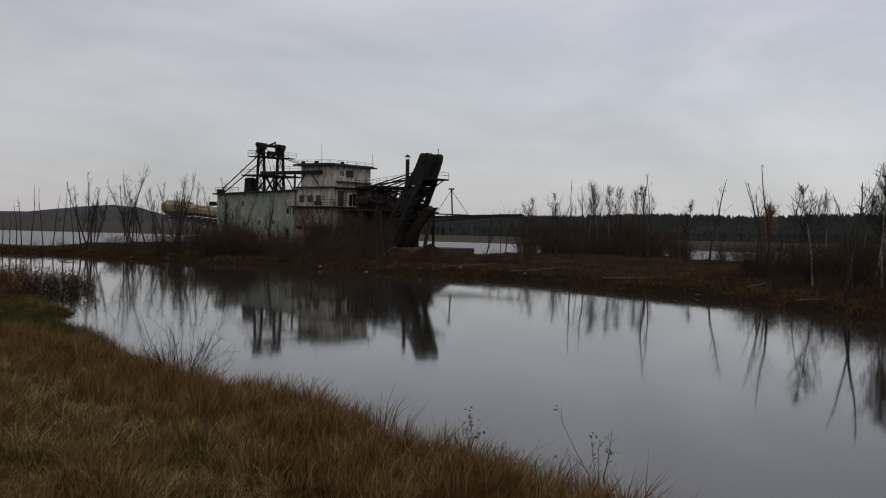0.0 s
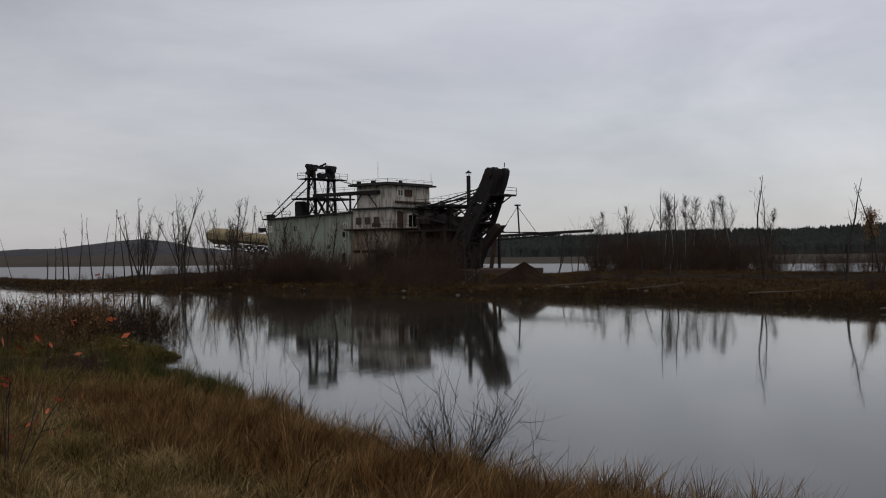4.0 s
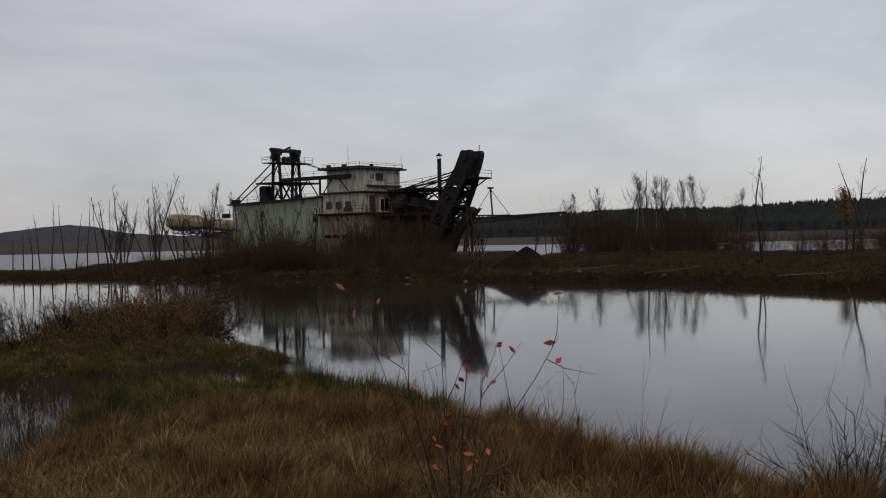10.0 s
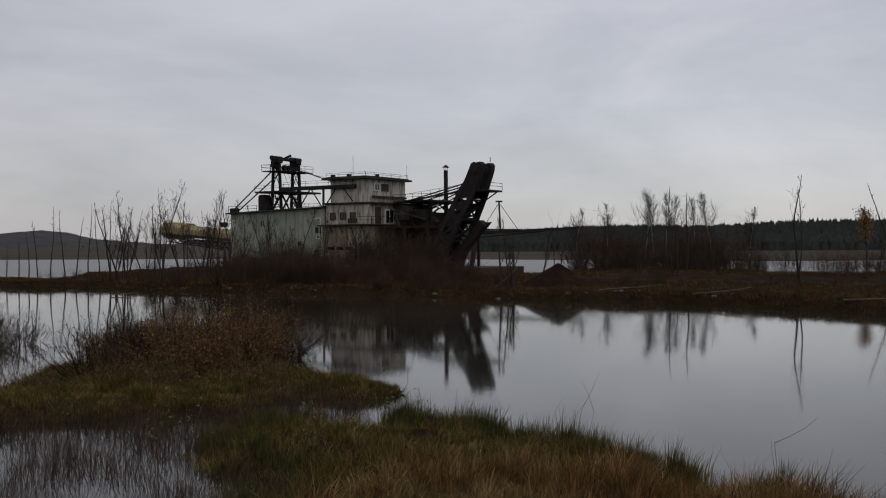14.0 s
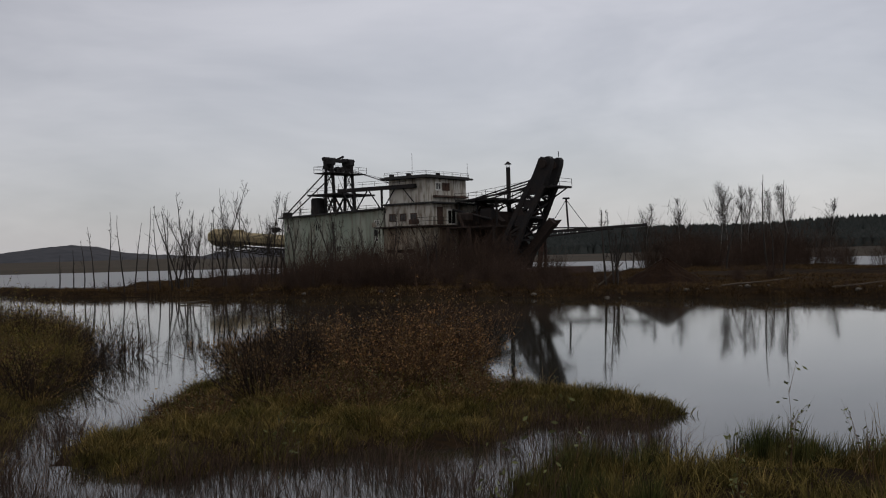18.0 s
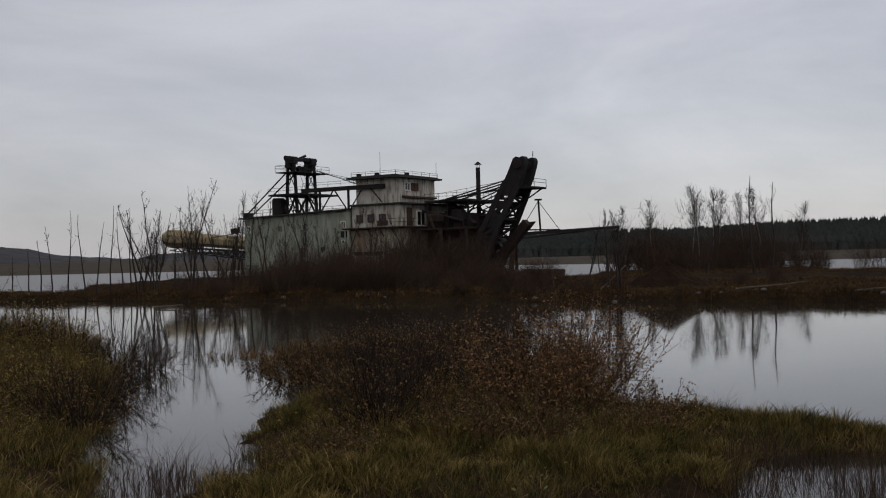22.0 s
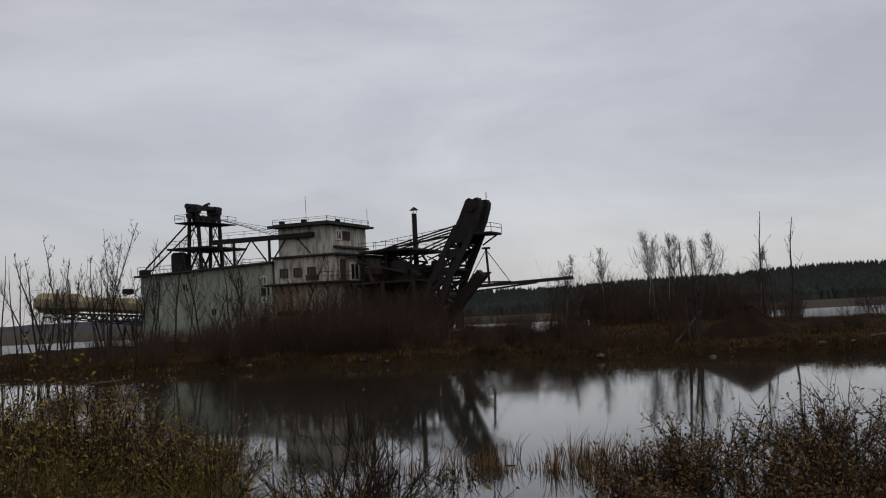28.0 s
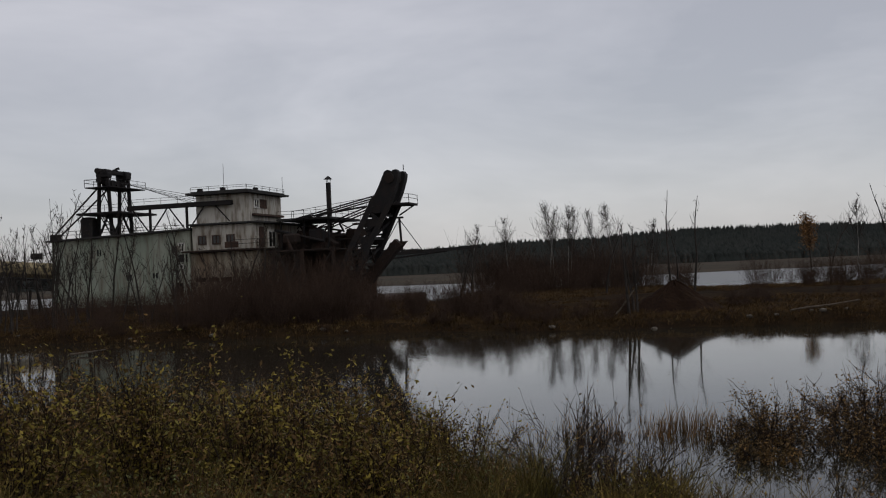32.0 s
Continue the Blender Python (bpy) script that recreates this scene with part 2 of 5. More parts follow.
M_STONE = material("pale_stone", (0.10, 0.088, 0.07), (0.07, 0.06, 0.046), (0.15, 0.135, 0.115), scale=4, fine=20, rough=0.95, bump=0.4)
M_WOOD = material("grey_dead_wood", (0.095, 0.075, 0.055), (0.06, 0.047, 0.034), (0.13, 0.11, 0.088), scale=3, fine=18, rough=0.95, bump=0.4)
M_MOUND = material("brown_spoil", (0.019, 0.011, 0.007), (0.027, 0.016, 0.009), (0.013, 0.008, 0.006), scale=1.0, fine=8, rough=1.0, bump=1.0, spec=0.05)


# ---- mesh helpers ----
def mesh_from(name, verts, faces, mat):
    me = bpy.data.meshes.new(name)
    verts = np.asarray(verts, dtype=np.float32).reshape(-1, 3)
    faces = np.asarray(faces, dtype=np.int32)
    me.vertices.add(len(verts))
    me.vertices.foreach_set("co", verts.ravel())
    k = faces.shape[1]
    me.loops.add(faces.size)
    me.loops.foreach_set("vertex_index", faces.ravel())
    me.polygons.add(len(faces))
    me.polygons.foreach_set("loop_start", np.arange(0, faces.size, k, dtype=np.int32))
    me.polygons.foreach_set("loop_total", np.full(len(faces), k, dtype=np.int32))
    me.update(calc_edges=True)
    me.materials.append(mat)
    return me


def empty(name, m=None):
    ob = new(name)
    if m is not None:
        ob.matrix_world = m
    return ob


def part(name, data, material_=None, parent=None, label=""):
    """One mesh object under a thing; data is a bmesh or a mesh."""
    if isinstance(data, bmesh.types.BMesh):
        me = bpy.data.meshes.new(name)
        bmesh.ops.recalc_face_normals(data, faces=data.faces)
        data.to_mesh(me)
        data.free()
        me.materials.append(material_)
    else:
        me = data
    ob = new(name, me)
    if parent is not None:
        ob.parent = parent
    return tagged(ob, label)


def add_box(bm, x0, x1, y0, y1, z0, z1, bevel=0.0, m=None):
    ret = bmesh.ops.create_cube(bm, size=1.0)
    vs = ret["verts"]
    for v in vs:
        v.co = Vector(((x0 + x1) / 2 + v.co.x * (x1 - x0), (y0 + y1) / 2 + v.co.y * (y1 - y0), (z0 + z1) / 2 + v.co.z * (z1 - z0)))
    if m is not None:
        bmesh.ops.transform(bm, matrix=m, verts=vs)
    if bevel > 0:
        es = list({e for v in vs for e in v.link_edges})
        bmesh.ops.bevel(bm, geom=es, offset=bevel, segments=1, affect='EDGES')
    return bm


def box(*a, **k):
    return add_box(bmesh.new(), *a, **k)


def add_beam(bm, p, q, w, h=None, sides=4):
    """A straight bar from p to q; four sides give a rectangular one."""
    p, q = Vector(p), Vector(q)
    d = (q - p)
    ln = d.length
    d.normalize()
    up = Vector((0, 0, 1)) if abs(d.z) < 0.95 else Vector((1, 0, 0))
    s = d.cross(up).normalized()
    t = s.cross(d)
    h = h or w
    rings = []
    for c in (p, q):
        ring = []
        for i in range(sides):
            a = 2 * math.pi * (i + 0.5) / sides
            k = 1.4142 if sides == 4 else 1.0
            ring.append(bm.verts.new(c + s * (math.cos(a) * w / 2 * k) + t * (math.sin(a) * h / 2 * k)))
        rings.append(ring)
    for i in range(sides):
        j = (i + 1) % sides
        bm.faces.new((rings[0][i], rings[0][j], rings[1][j], rings[1][i]))
    bm.faces.new(rings[0][::-1])
    bm.faces.new(rings[1])
    return bm


def beam(p, q, w, h=None, sides=4):
    return add_beam(bmesh.new(), p, q, w, h, sides)


def tubes(lines, sides=3):
    """Vertices and quads of tapered tubes along polylines; lines: list of (points k x 3, radii k)."""
    V, F, base = [], [], 0
    ang = np.arange(sides) * 2 * np.pi / sides
    ca, sa = np.cos(ang), np.sin(ang)
    for pts, rad in lines:
        pts = np.asarray(pts, float)
        rad = np.asarray(rad, float)
        k = len(pts)
        d = np.gradient(pts, axis=0)
        d /= np.linalg.norm(d, axis=1, keepdims=True) + 1e-9
        ref = np.array([0.0, 0, 1]) if abs(d[:, 2]).mean() < 0.8 else np.array([1.0, 0, 0])
        s = np.cross(d, ref)
        s /= np.linalg.norm(s, axis=1, keepdims=True) + 1e-9
        t = np.cross(s, d)
        ring = pts[:, None] + rad[:, None, None] * (ca[None, :, None] * s[:, None] + sa[None, :, None] * t[:, None])
        V.append(ring.reshape(-1, 3))
        i = np.arange(k - 1)[:, None] * sides
        j = np.arange(sides)[None]
        jn = (j + 1) % sides
        F.append(np.stack([base + i + j, base + i + jn, base + i + sides + jn, base + i + sides + j], -1).reshape(-1, 4))
        base += k * sides
    return np.concatenate(V), np.concatenate(F)


def tube_mesh(name, lines, mat, sides=3):
    v, f = tubes(lines, sides)
    return mesh_from(name, v, f, mat)


def leaf_mesh(name, places, size, mat, rng, droop=0.3):
    """Small four-cornered leaves, each turned its own way."""
    n = len(places)
    a = rng.uniform(0, 2 * np.pi, n)
    e = rng.normal(-droop, 0.6, n)
    d = np.stack([np.cos(a) * np.cos(e), np.sin(a) * np.cos(e), np.sin(e)], 1)
    s = np.cross(d, rng.normal(0, 1, (n, 3)))
    s /= np.linalg.norm(s, axis=1, keepdims=True) + 1e-9
    z = size * rng.uniform(0.6, 1.3, n)[:, None]
    p = np.asarray(places)
    V = np.stack([p, p + d * z * 0.5 + s * z * 0.22, p + d * z, p + d * z * 0.5 - s * z * 0.22], 1).reshape(-1, 3)
    F = np.arange(4 * n).reshape(n, 4)
    return mesh_from(name, V, F, mat)


# ---- ground and water ----
def poly_distance(px, py, poly):
    """Signed distance to a polygon, positive inside."""
    poly = np.asarray(poly, float)
    d = np.full(px.shape, 1e9)
    inside = np.zeros(px.shape, bool)
    for (x0, y0), (x1, y1) in zip(poly, np.roll(poly, -1, 0)):
        ex, ey = x1 - x0, y1 - y0
        t = np.clip(((px - x0) * ex + (py - y0) * ey) / (ex * ex + ey * ey + 1e-12), 0, 1)
        d = np.minimum(d, np.hypot(px - x0 - t * ex, py - y0 - t * ey))
        cross = ((y0 > py) != (y1 > py)) & (px < ex * (py - y0) / (ey if ey else 1e-12) + x0)
        inside ^= cross
    return np.where(inside, d, -d)


def ripple(px, py, s, seed=0.0):
    return (np.sin(px * 1.7 / s + seed) * np.cos(py * 1.3 / s - seed * 1.7) + 0.6 * np.sin(px * 3.1 / s + py * 2.3 / s + seed * 2.1)
            + 0.4 * np.cos(px * 5.3 / s - py * 4.7 / s + seed))


NEAR_BANK = [(7, -60), (3.6, 0), (2.2, 5.0), (1.3, 8.6), (0.6, 10.6), (-0.1, 12.2), (-1.0, 13.2), (-1.8, 14.4), (-2.4, 15.7), (-3.5, 16.7), (-4.4, 17.7), (-5.4, 18.7),
             (-5.9, 19.7), (-6.4, 20.7), (-7.1, 21.3), (-7.6, 22.2), (-8.3, 22.7), (-9.0, 23.2), (-9.1, 24.8), (-9.5, 26.0), (-10.3, 26.7), (-10.7, 27.8), (-11.5, 28.1),
             (-12.5, 27.9), (-13.5, 28.0), (-14.3, 27.4), (-14.4, 26.6), (-14.4, 25.3), (-13.8, 24.3), (-13.6, 22.8), (-14.5, 21.4), (-16.0, 20.8), (-17.6, 22.2),
             (-18.9, 24.7), (-20.1, 27.5), (-21.0, 30.5), (-21.4, 33.0), (-21.6, 36.0), (-22.4, 39.0), (-23.4, 42.0), (-23.8, 44.4), (-24.4, 46.5), (-25.4, 47.9),
             (-26.4, 50.2), (-28.6, 51.0), (-31, 54), (-40, 60), (-60, 62), (-120, 62), (-120, -60)]
TONGUE = [(-12.2, 31.7), (-12.5, 31.25), (-13.1, 31.3), (-13.8, 31.5), (-14.1, 30.6), (-15.2, 29.8), (-16.5, 29.3), (-17.0, 29.0), (-18.3, 28.5), (-19.2, 29.3), (-19.7, 31.0),
          (-19.4, 33.0), (-19.1, 35.2), (-18.9, 37.5), (-18.3, 39.4), (-16.6, 39.8), (-15.2, 39.0), (-14.4, 37.2), (-14.2, 35.2), (-13.8, 34.0), (-13.1, 33.3), (-12.4, 32.7)]
SPIT = [(-75, 122), (-56, 114), (-44, 97), (-38, 90.5), (-28, 85), (-23.4, 80), (-18, 77.5), (-13.5, 75), (-9, 69.8), (-5.5, 66.8), (-2, 65), (1, 63.4), (4, 60.2), (6.5, 55.5), (9, 50),
        (11, 45), (13, 40), (15, 32), (17.4, 24), (20.5, 14), (25, 0), (70, 0), (120, 60), (110, 114), (60, 107), (40, 101), (28, 99), (24.5, 106), (25, 120), (16, 124), (9, 123), (6.5, 116), (3, 106), (-1, 104), (-4, 110),
        (2, 122), (-2, 150), (-36, 152), (-40, 118), (-38, 108), (-37, 99), (-45, 106), (-54, 119), (-75, 130)]
FAR_LAND = [(-900, 380), (-300, 330), (-160, 300), (-40, 280), (16, 245), (50, 196), (100, 200), (200, 190), (500, 180), (3000, 150), (3000, 3000), (-3000, 3000), (-3000, 500)]
CLUMPS = [(-19.9, 45.9, 0.25), (-19.3, 45.2, 0.3)]


def land_height(px, py):
    wob = ripple(px, py, 2.6) * 0.28
    a = np.maximum(poly_distance(px, py, NEAR_BANK), poly_distance(px, py, TONGUE) + ripple(px, py, 1.1, 6.0) * 0.3) + wob
    for cx, cy, r in CLUMPS:
        a = np.maximum(a, r - np.hypot(px - cx, py - cy) + wob * 0.5)
    h_near = np.clip(a * 0.22, -0.5, 0.16) + np.clip((a - 2.0) * 0.08, 0, 0.6)
    pool = ripple(px, py, 1.5, 2.0)
    marsh = np.exp(-(((px + 15.2) / 1.6) ** 2 + ((py - 21.0) / 2.0) ** 2))
    h_near = h_near - np.clip(marsh, 0, 1) * (0.16 + 0.10 * pool)
    b = poly_distance(px, py, SPIT) + ripple(px, py, 4.0, 1.0) * 0.4 + ripple(px, py, 1.3, 5.0) * 0.15
    h_spit = np.clip(b * 0.45, -0.6, 0.36) + np.clip(b * 0.01, 0, 0.2) + np.where(b > 0, ripple(px, py, 3.0, 4.0) * 0.07, 0)
    c = poly_distance(px, py, FAR_LAND)
    h_far = np.clip(c * 0.02, -0.8, 0.9) + np.clip(c - 200, 0, 2500) * 0.006
    return np.maximum(np.maximum(h_near, h_spit), h_far)


def graded(lo, hi, step, ends, grow=1.22):
    mid = list(np.arange(lo, hi + 1e-6, step))
    left, s, x = [], step, lo
    while x > ends[0]:
        s *= grow
        x -= s
        left.append(x)
    right, s, x = [], step, hi
    while x < ends[1]:
        s *= grow
        x += s
        right.append(x)
    return np.array(left[::-1] + mid + right)


gx = graded(-48, 24, 0.4, (-2600, 2600))
gy = graded(-6, 132, 0.5, (-500, 3000))
GX, GY = np.meshgrid(gx, gy)
GZ = land_height(GX, GY)
nx, ny = len(gx), len(gy)
gi = np.arange(ny - 1)[:, None] * nx + np.arange(nx - 1)[None]
gf = np.stack([gi, gi + 1, gi + nx + 1, gi + nx], -1).reshape(-1, 4)
ground = new("ground", mesh_from("ground", np.stack([GX, GY, GZ], -1), gf, M_SOIL))
ground.data.materials.append(M_FIELD)
fy = GY[:-1, :-1].ravel()
ground.data.polygons.foreach_set("material_index", (fy > 165).astype(np.int32))
ground.data.polygons.foreach_set("use_smooth", np.ones(len(gf), bool))
tagged(ground, "dark boggy soil bank, spit and far tan fields", "ground", kind="structure")

water = new("water", mesh_from("water", [(-2600, -500, 0), (2600, -500, 0), (2600, 3000, 0), (-2600, 3000, 0)], [(0, 1, 2, 3)], M_WATER))
tagged(water, "calm grey pond mirroring an overcast sky", "water", kind="structure")


def ground_z(x, y):
    return float(land_height(np.array([float(x)]), np.array([float(y)]))[0])


# far forest and hills
rng = np.random.default_rng(5)
N = 26000
fx = rng.uniform(-30, 900, N)
fyy = 430 - 0.12 * fx + rng.uniform(0, 70, N)
deep = (fyy - 430 + 0.12 * fx) / 70
crest = 7.5 + 0.006 * np.clip(fx, -200, 700) + 0.6 * np.sin(fx / 37.0) + 0.4 * np.sin(fx / 13.0) + 5.0 * np.clip((fx + 40) / 220, -0.7, 1.6)
hh = (4.2 + (crest - 4.2) * deep ** 0.8 + rng.normal(0, 0.35, N)).clip(2.5, 22)
rr = rng.uniform(1.6, 3.0, N)
fz = land_height(fx, fyy)
ka = np.arange(5) * 2 * np.pi / 5
V = np.zeros((N, 11, 3))
jit = rng.uniform(0.7, 1.3, (N, 5))
V[:, 0:5, 0] = fx[:, None] + np.cos(ka) * rr[:, None] * jit
V[:, 0:5, 1] = fyy[:, None] + np.sin(ka) * rr[:, None] * jit
V[:, 0:5, 2] = fz[:, None]
V[:, 5:10, 0] = fx[:, None] + np.cos(ka + 0.6) * rr[:, None] * 0.6
V[:, 5:10, 1] = fyy[:, None] + np.sin(ka + 0.6) * rr[:, None] * 0.6
V[:, 5:10, 2] = fz[:, None] + hh[:, None] * (0.55 + 0.12 * jit)
V[:, 10] = np.stack([fx, fyy, fz + hh], 1)
tri = []
for i in range(5):
    j = (i + 1) % 5
    tri += [(i, j, 5 + j), (i, 5 + j, 5 + i), (5 + i, 5 + j, 10)]
F = (np.arange(N)[:, None, None] * 11 + np.array(tri)[None]).reshape(-1, 3)
forest = new("far_forest", mesh_from("far_forest", V, F, M_FOREST))
tagged(forest, "dark green band of far conifer forest", "forest", kind="stuff")


def hill(name, points, depth, label):
    """A long wooded rise: a ridge line with slopes before and behind it."""
    V, n = [], 420
    xs = np.linspace(points[0][0], points[-1][0], n)
    ys = np.interp(xs, [p[0] for p in points], [p[1] for p in points])
    zs = np.interp(xs, [p[0] for p in points], [p[2] for p in points]) + 0.5 * np.sin(xs / 19.0) * np.cos(xs / 7.3) + rng.normal(0, 0.25, n)
    for f, g in ((-1, 0.0), (-0.55, 0.55), (-0.2, 0.9), (0, 1.0), (1, 0.0)):
        V.append(np.stack([xs, ys + f * depth, zs * g - (2.0 if g == 0 else 0)], 1))
    V = np.concatenate(V)
    i = np.arange(4)[:, None] * n + np.arange(n - 1)[None]
    F = np.stack([i, i + 1, i + n + 1, i + n], -1).reshape(-1, 4)
    ob = new(name, mesh_from(name, V, F, M_HAZED_HILL))
    return tagged(ob, label, "hill", kind="structure")


# both rises get their haze from the material colour
hill("backdrop_hill", [(-2400, 1500, 12), (-1300, 1500, 17), (-900, 1500, 14), (-677, 1500, 14), (-557, 1500, 17), (-490, 1500, 26), (-450, 1500, 28.5), (-415, 1500, 25), (-388, 1500, 17), (-335, 1500, 12), (-280, 1500, 9), (0, 1500, 11)], 260, "wooded hill on the far lake shore, blue-grey from haze in its colour")
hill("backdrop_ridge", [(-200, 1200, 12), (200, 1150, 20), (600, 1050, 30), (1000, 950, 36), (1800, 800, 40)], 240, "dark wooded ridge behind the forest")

# ---- the dredge ----
S = 1.15
DREDGE = pose(-11.74, 111.4, 0, 0, 0, -37.4)
dredge = tagged(empty("gold_dredge", DREDGE), "derelict floating gold dredge with stained plate walls behind a brown thicket", "dredge")


def dbox(name, x0, x1, y0, y1, z0, z1, mat, parent=None, label="", bevel=0.02):
    return part(name, box(x0 * S, x1 * S, y0 * S, y1 * S, z0 * S, z1 * S, bevel=bevel), mat, parent or dredge, label)


def dbeam(name, p, q, w, mat, parent=None, h=None, sides=4, label=""):
    return part(name, beam([c * S for c in p], [c * S for c in q], w, h, sides), mat, parent or dredge, label)


def dframe(name, bars, w, mat, parent=None, label="", sides=4):
    bm = bmesh.new()
    for p, q in bars:
        add_beam(bm, [c * S for c in p], [c * S for c in q], w, None, sides)
    return part(name, bm, mat, parent or dredge, label)


def railing(name, pts, z, h=0.55, w=0.035, parent=None, post=1.1):
    """Two rails along a line on a deck, on posts."""
    rails, posts = [], []
    for (x0, y0), (x1, y1) in zip(pts, pts[1:]):
        n = max(1, int(math.hypot(x1 - x0, y1 - y0) / post))
        for i in range(n + 1):
            x, y = x0 + (x1 - x0) * i / n, y0 + (y1 - y0) * i / n
            posts.append(((x, y, z), (x + 0.03 * math.sin(7 * i + x), y, z + h)))
        for k in (0.55, 1.0):
            rails.append(((x0, y0, z + h * k), (x1, y1, z + h * k)))
    if parent is not None:
        return dframe(name, rails + posts, w, M_STEEL, parent)
    top = dframe(name, rails, w, M_STEEL)
    for p, q in posts:
        dbeam("post", p, q, w, M_STEEL, top)
    return top


def window(x, y, z, w, h, side=True, mat=M_WHITE, bars=1, parent=None, pane=M_GLASS, name="window", t=0.07):
    """A framed window on the long side (y constant) or on the front (x constant): frame, pane and glazing bars."""
    bm = bmesh.new()
    for (a0, a1, b0, b1) in ((-w / 2, w / 2, h / 2 - t, h / 2), (-w / 2, w / 2, -h / 2, -h / 2 + t), (-w / 2, -w / 2 + t, -h / 2 + t, h / 2 - t), (w / 2 - t, w / 2, -h / 2 + t, h / 2 - t)):
        if side:
            add_box(bm, (x + a0) * S, (x + a1) * S, (y - 0.06) * S, (y + 0.02) * S, (z + b0) * S, (z + b1) * S)
        else:
            add_box(bm, (x - 0.02) * S, (x + 0.06) * S, (y + a0) * S, (y + a1) * S, (z + b0) * S, (z + b1) * S)
    win = part(name, bm, mat, parent or dredge)
    if side:
        dbox("pane", x - w / 2 + t, x + w / 2 - t, y - 0.02, y - 0.005, z - h / 2 + t, z + h / 2 - t, pane, win, bevel=0)
    else:
        dbox("pane", x + 0.005, x + 0.02, y - w / 2 + t, y + w / 2 - t, z - h / 2 + t, z + h / 2 - t, pane, win, bevel=0)
    for i in range(bars):
        o = -w / 2 + w * (i + 1) / (bars + 1)
        if side:
            dbox("glazing_bar", x + o - 0.025, x + o + 0.025, y - 0.05, y - 0.021, z - h / 2 + t, z + h / 2 - t, mat, win, bevel=0)
        else:
            dbox("glazing_bar", x + 0.021, x + 0.05, y + o - 0.025, y + o + 0.025, z - h / 2 + t, z + h / 2 - t, mat, win, bevel=0)
    return win


# pontoon and hull house
dbox("pontoon", -16.2, 8.6, -0.4, 10.2, -0.3, 0.75, M_RUST, label="rusty steel pontoon", bevel=0.06)
bm = bmesh.new()
add_box(bm, -15.7 * S, -4.9 * S, 0, 9.6 * S, 0.7 * S, 5.4 * S)
for v in bm.verts:
    if v.co.z > 2:
        v.co.z += 0.03 * (v.co.x + 15.7 * S)
part("hull_wall", bm, M_PAINT, dredge, "grey-green streaked plate wall")
bm = bmesh.new()
add_box(bm, -16.05 * S, -4.75 * S, -0.35 * S, 9.9 * S, 5.41 * S, 5.53 * S)
for v in bm.verts:
    v.co.z += 0.03 * (v.co.x + 15.7 * S)
part("hull_roof", bm, M_ROOFING, dredge, "dark felt roof edge")
for i in range(9):
    x = -15.4 + i * 1.25
    dbox("wall_rib", x - 0.03, x + 0.03, -0.03, 0.005, 0.75, 5.35 + 0.02 * i, M_PAINT, bevel=0)
window(-11.9, 0, 4.5, 0.5, 0.6, mat=M_PAINT)
window(-5.55, 0, 4.6, 0.5, 0.62, bars=1)
window(-15.25, 0, 4.55, 0.4, 0.62, bars=1)
window(-9.6, 0, 2.7, 0.55, 0.55, mat=M_PAINT)
window(-7.6, 0, 2.75, 0.55, 0.5, mat=M_PAINT)
window(-5.6, 0, 3.3, 0.35, 0.3, bars=0)
dbox("hull_door", -6.0, -5.5, -0.05, 0.0, 1.2, 2.2, M_DARK)
railing("roof_railing", [(-15.8, -0.2), (-12.4, -0.2)], 5.55)
railing("roof_railing", [(-11.6, -0.2), (-5.2, -0.2)], 5.65, h=0.45)
dbox("winch", -15.9, -15.3, 0.0, 0.7, 5.5, 5.95, M_STEEL, bevel=0.08)
# mid house, lower storey and ledge
dbox("lower_wall", -4.9, 0.0, -0.02, 9.6, 0.7, 4.15, M_LOWER, label="rust-stained lower storey wall")
dbox("ledge", -5.3, 0.45, -0.55, 6.2, 4.18, 4.30, M_DARKRUST, label="rusty walkway ledge")
for x in (-5.1, -4.0, -2.9, -1.8, -0.7):
    dbeam("ledge_bracket", (x, -0.5, 4.14), (x, -0.01, 3.6), 0.07, M_RUST)
dbeam("corner_post", (-4.75, -0.5, 0.7), (-4.75, -0.5, 4.15), 0.14, M_PAINT)
dbeam("corner_post", (-5.05, -0.5, 0.7), (-5.05, -0.5, 4.15), 0.10, M_PAINT)
dbox("equipment_box", -5.85, -5.6, -0.35, -0.03, 4.3, 4.7, M_PLASTER, label="pale box beside the ledge")
dbox("equipment_box", -5.5, -5.1, -0.5, -0.1, 3.6, 4.1, M_STEEL)
for i, x in enumerate((-4.55, -3.6, -2.65)):
    dbox("band_window", x, x + 0.75, -0.04, -0.015, 2.18, 2.45, M_DARK, label="dark slot window")
dbox("mid_wall", -4.75, -0.15, 0.05, 9.3, 4.31, 5.98, M_PLASTER, label="pale plate wall of the middle storey")
dbox("mid_roof", -4.95, 0.25, -0.25, 9.5, 5.99, 6.12, M_ROOFING, label="dark overhanging roof slab")
for x in (-4.0, -2.95, -1.9):
    window(x, 0.05, 5.0, 0.62, 0.62, mat=M_RUST, bars=1)
window(-0.15, 2.75, 4.95, 1.35, 1.3, side=False, bars=1, name="front_window", t=0.14)
dbox("front_door", -0.14, -0.10, 0.7, 1.5, 4.35, 5.75, M_RUST, label="rust-brown door")
railing("ledge_railing", [(-1.6, -0.5), (0.4, -0.5), (0.4, 2.0)], 4.30, h=0.6)
dbox("ladder_board", -2.2, -1.2, -0.28, -0.24, 4.4, 4.8, M_RUST)
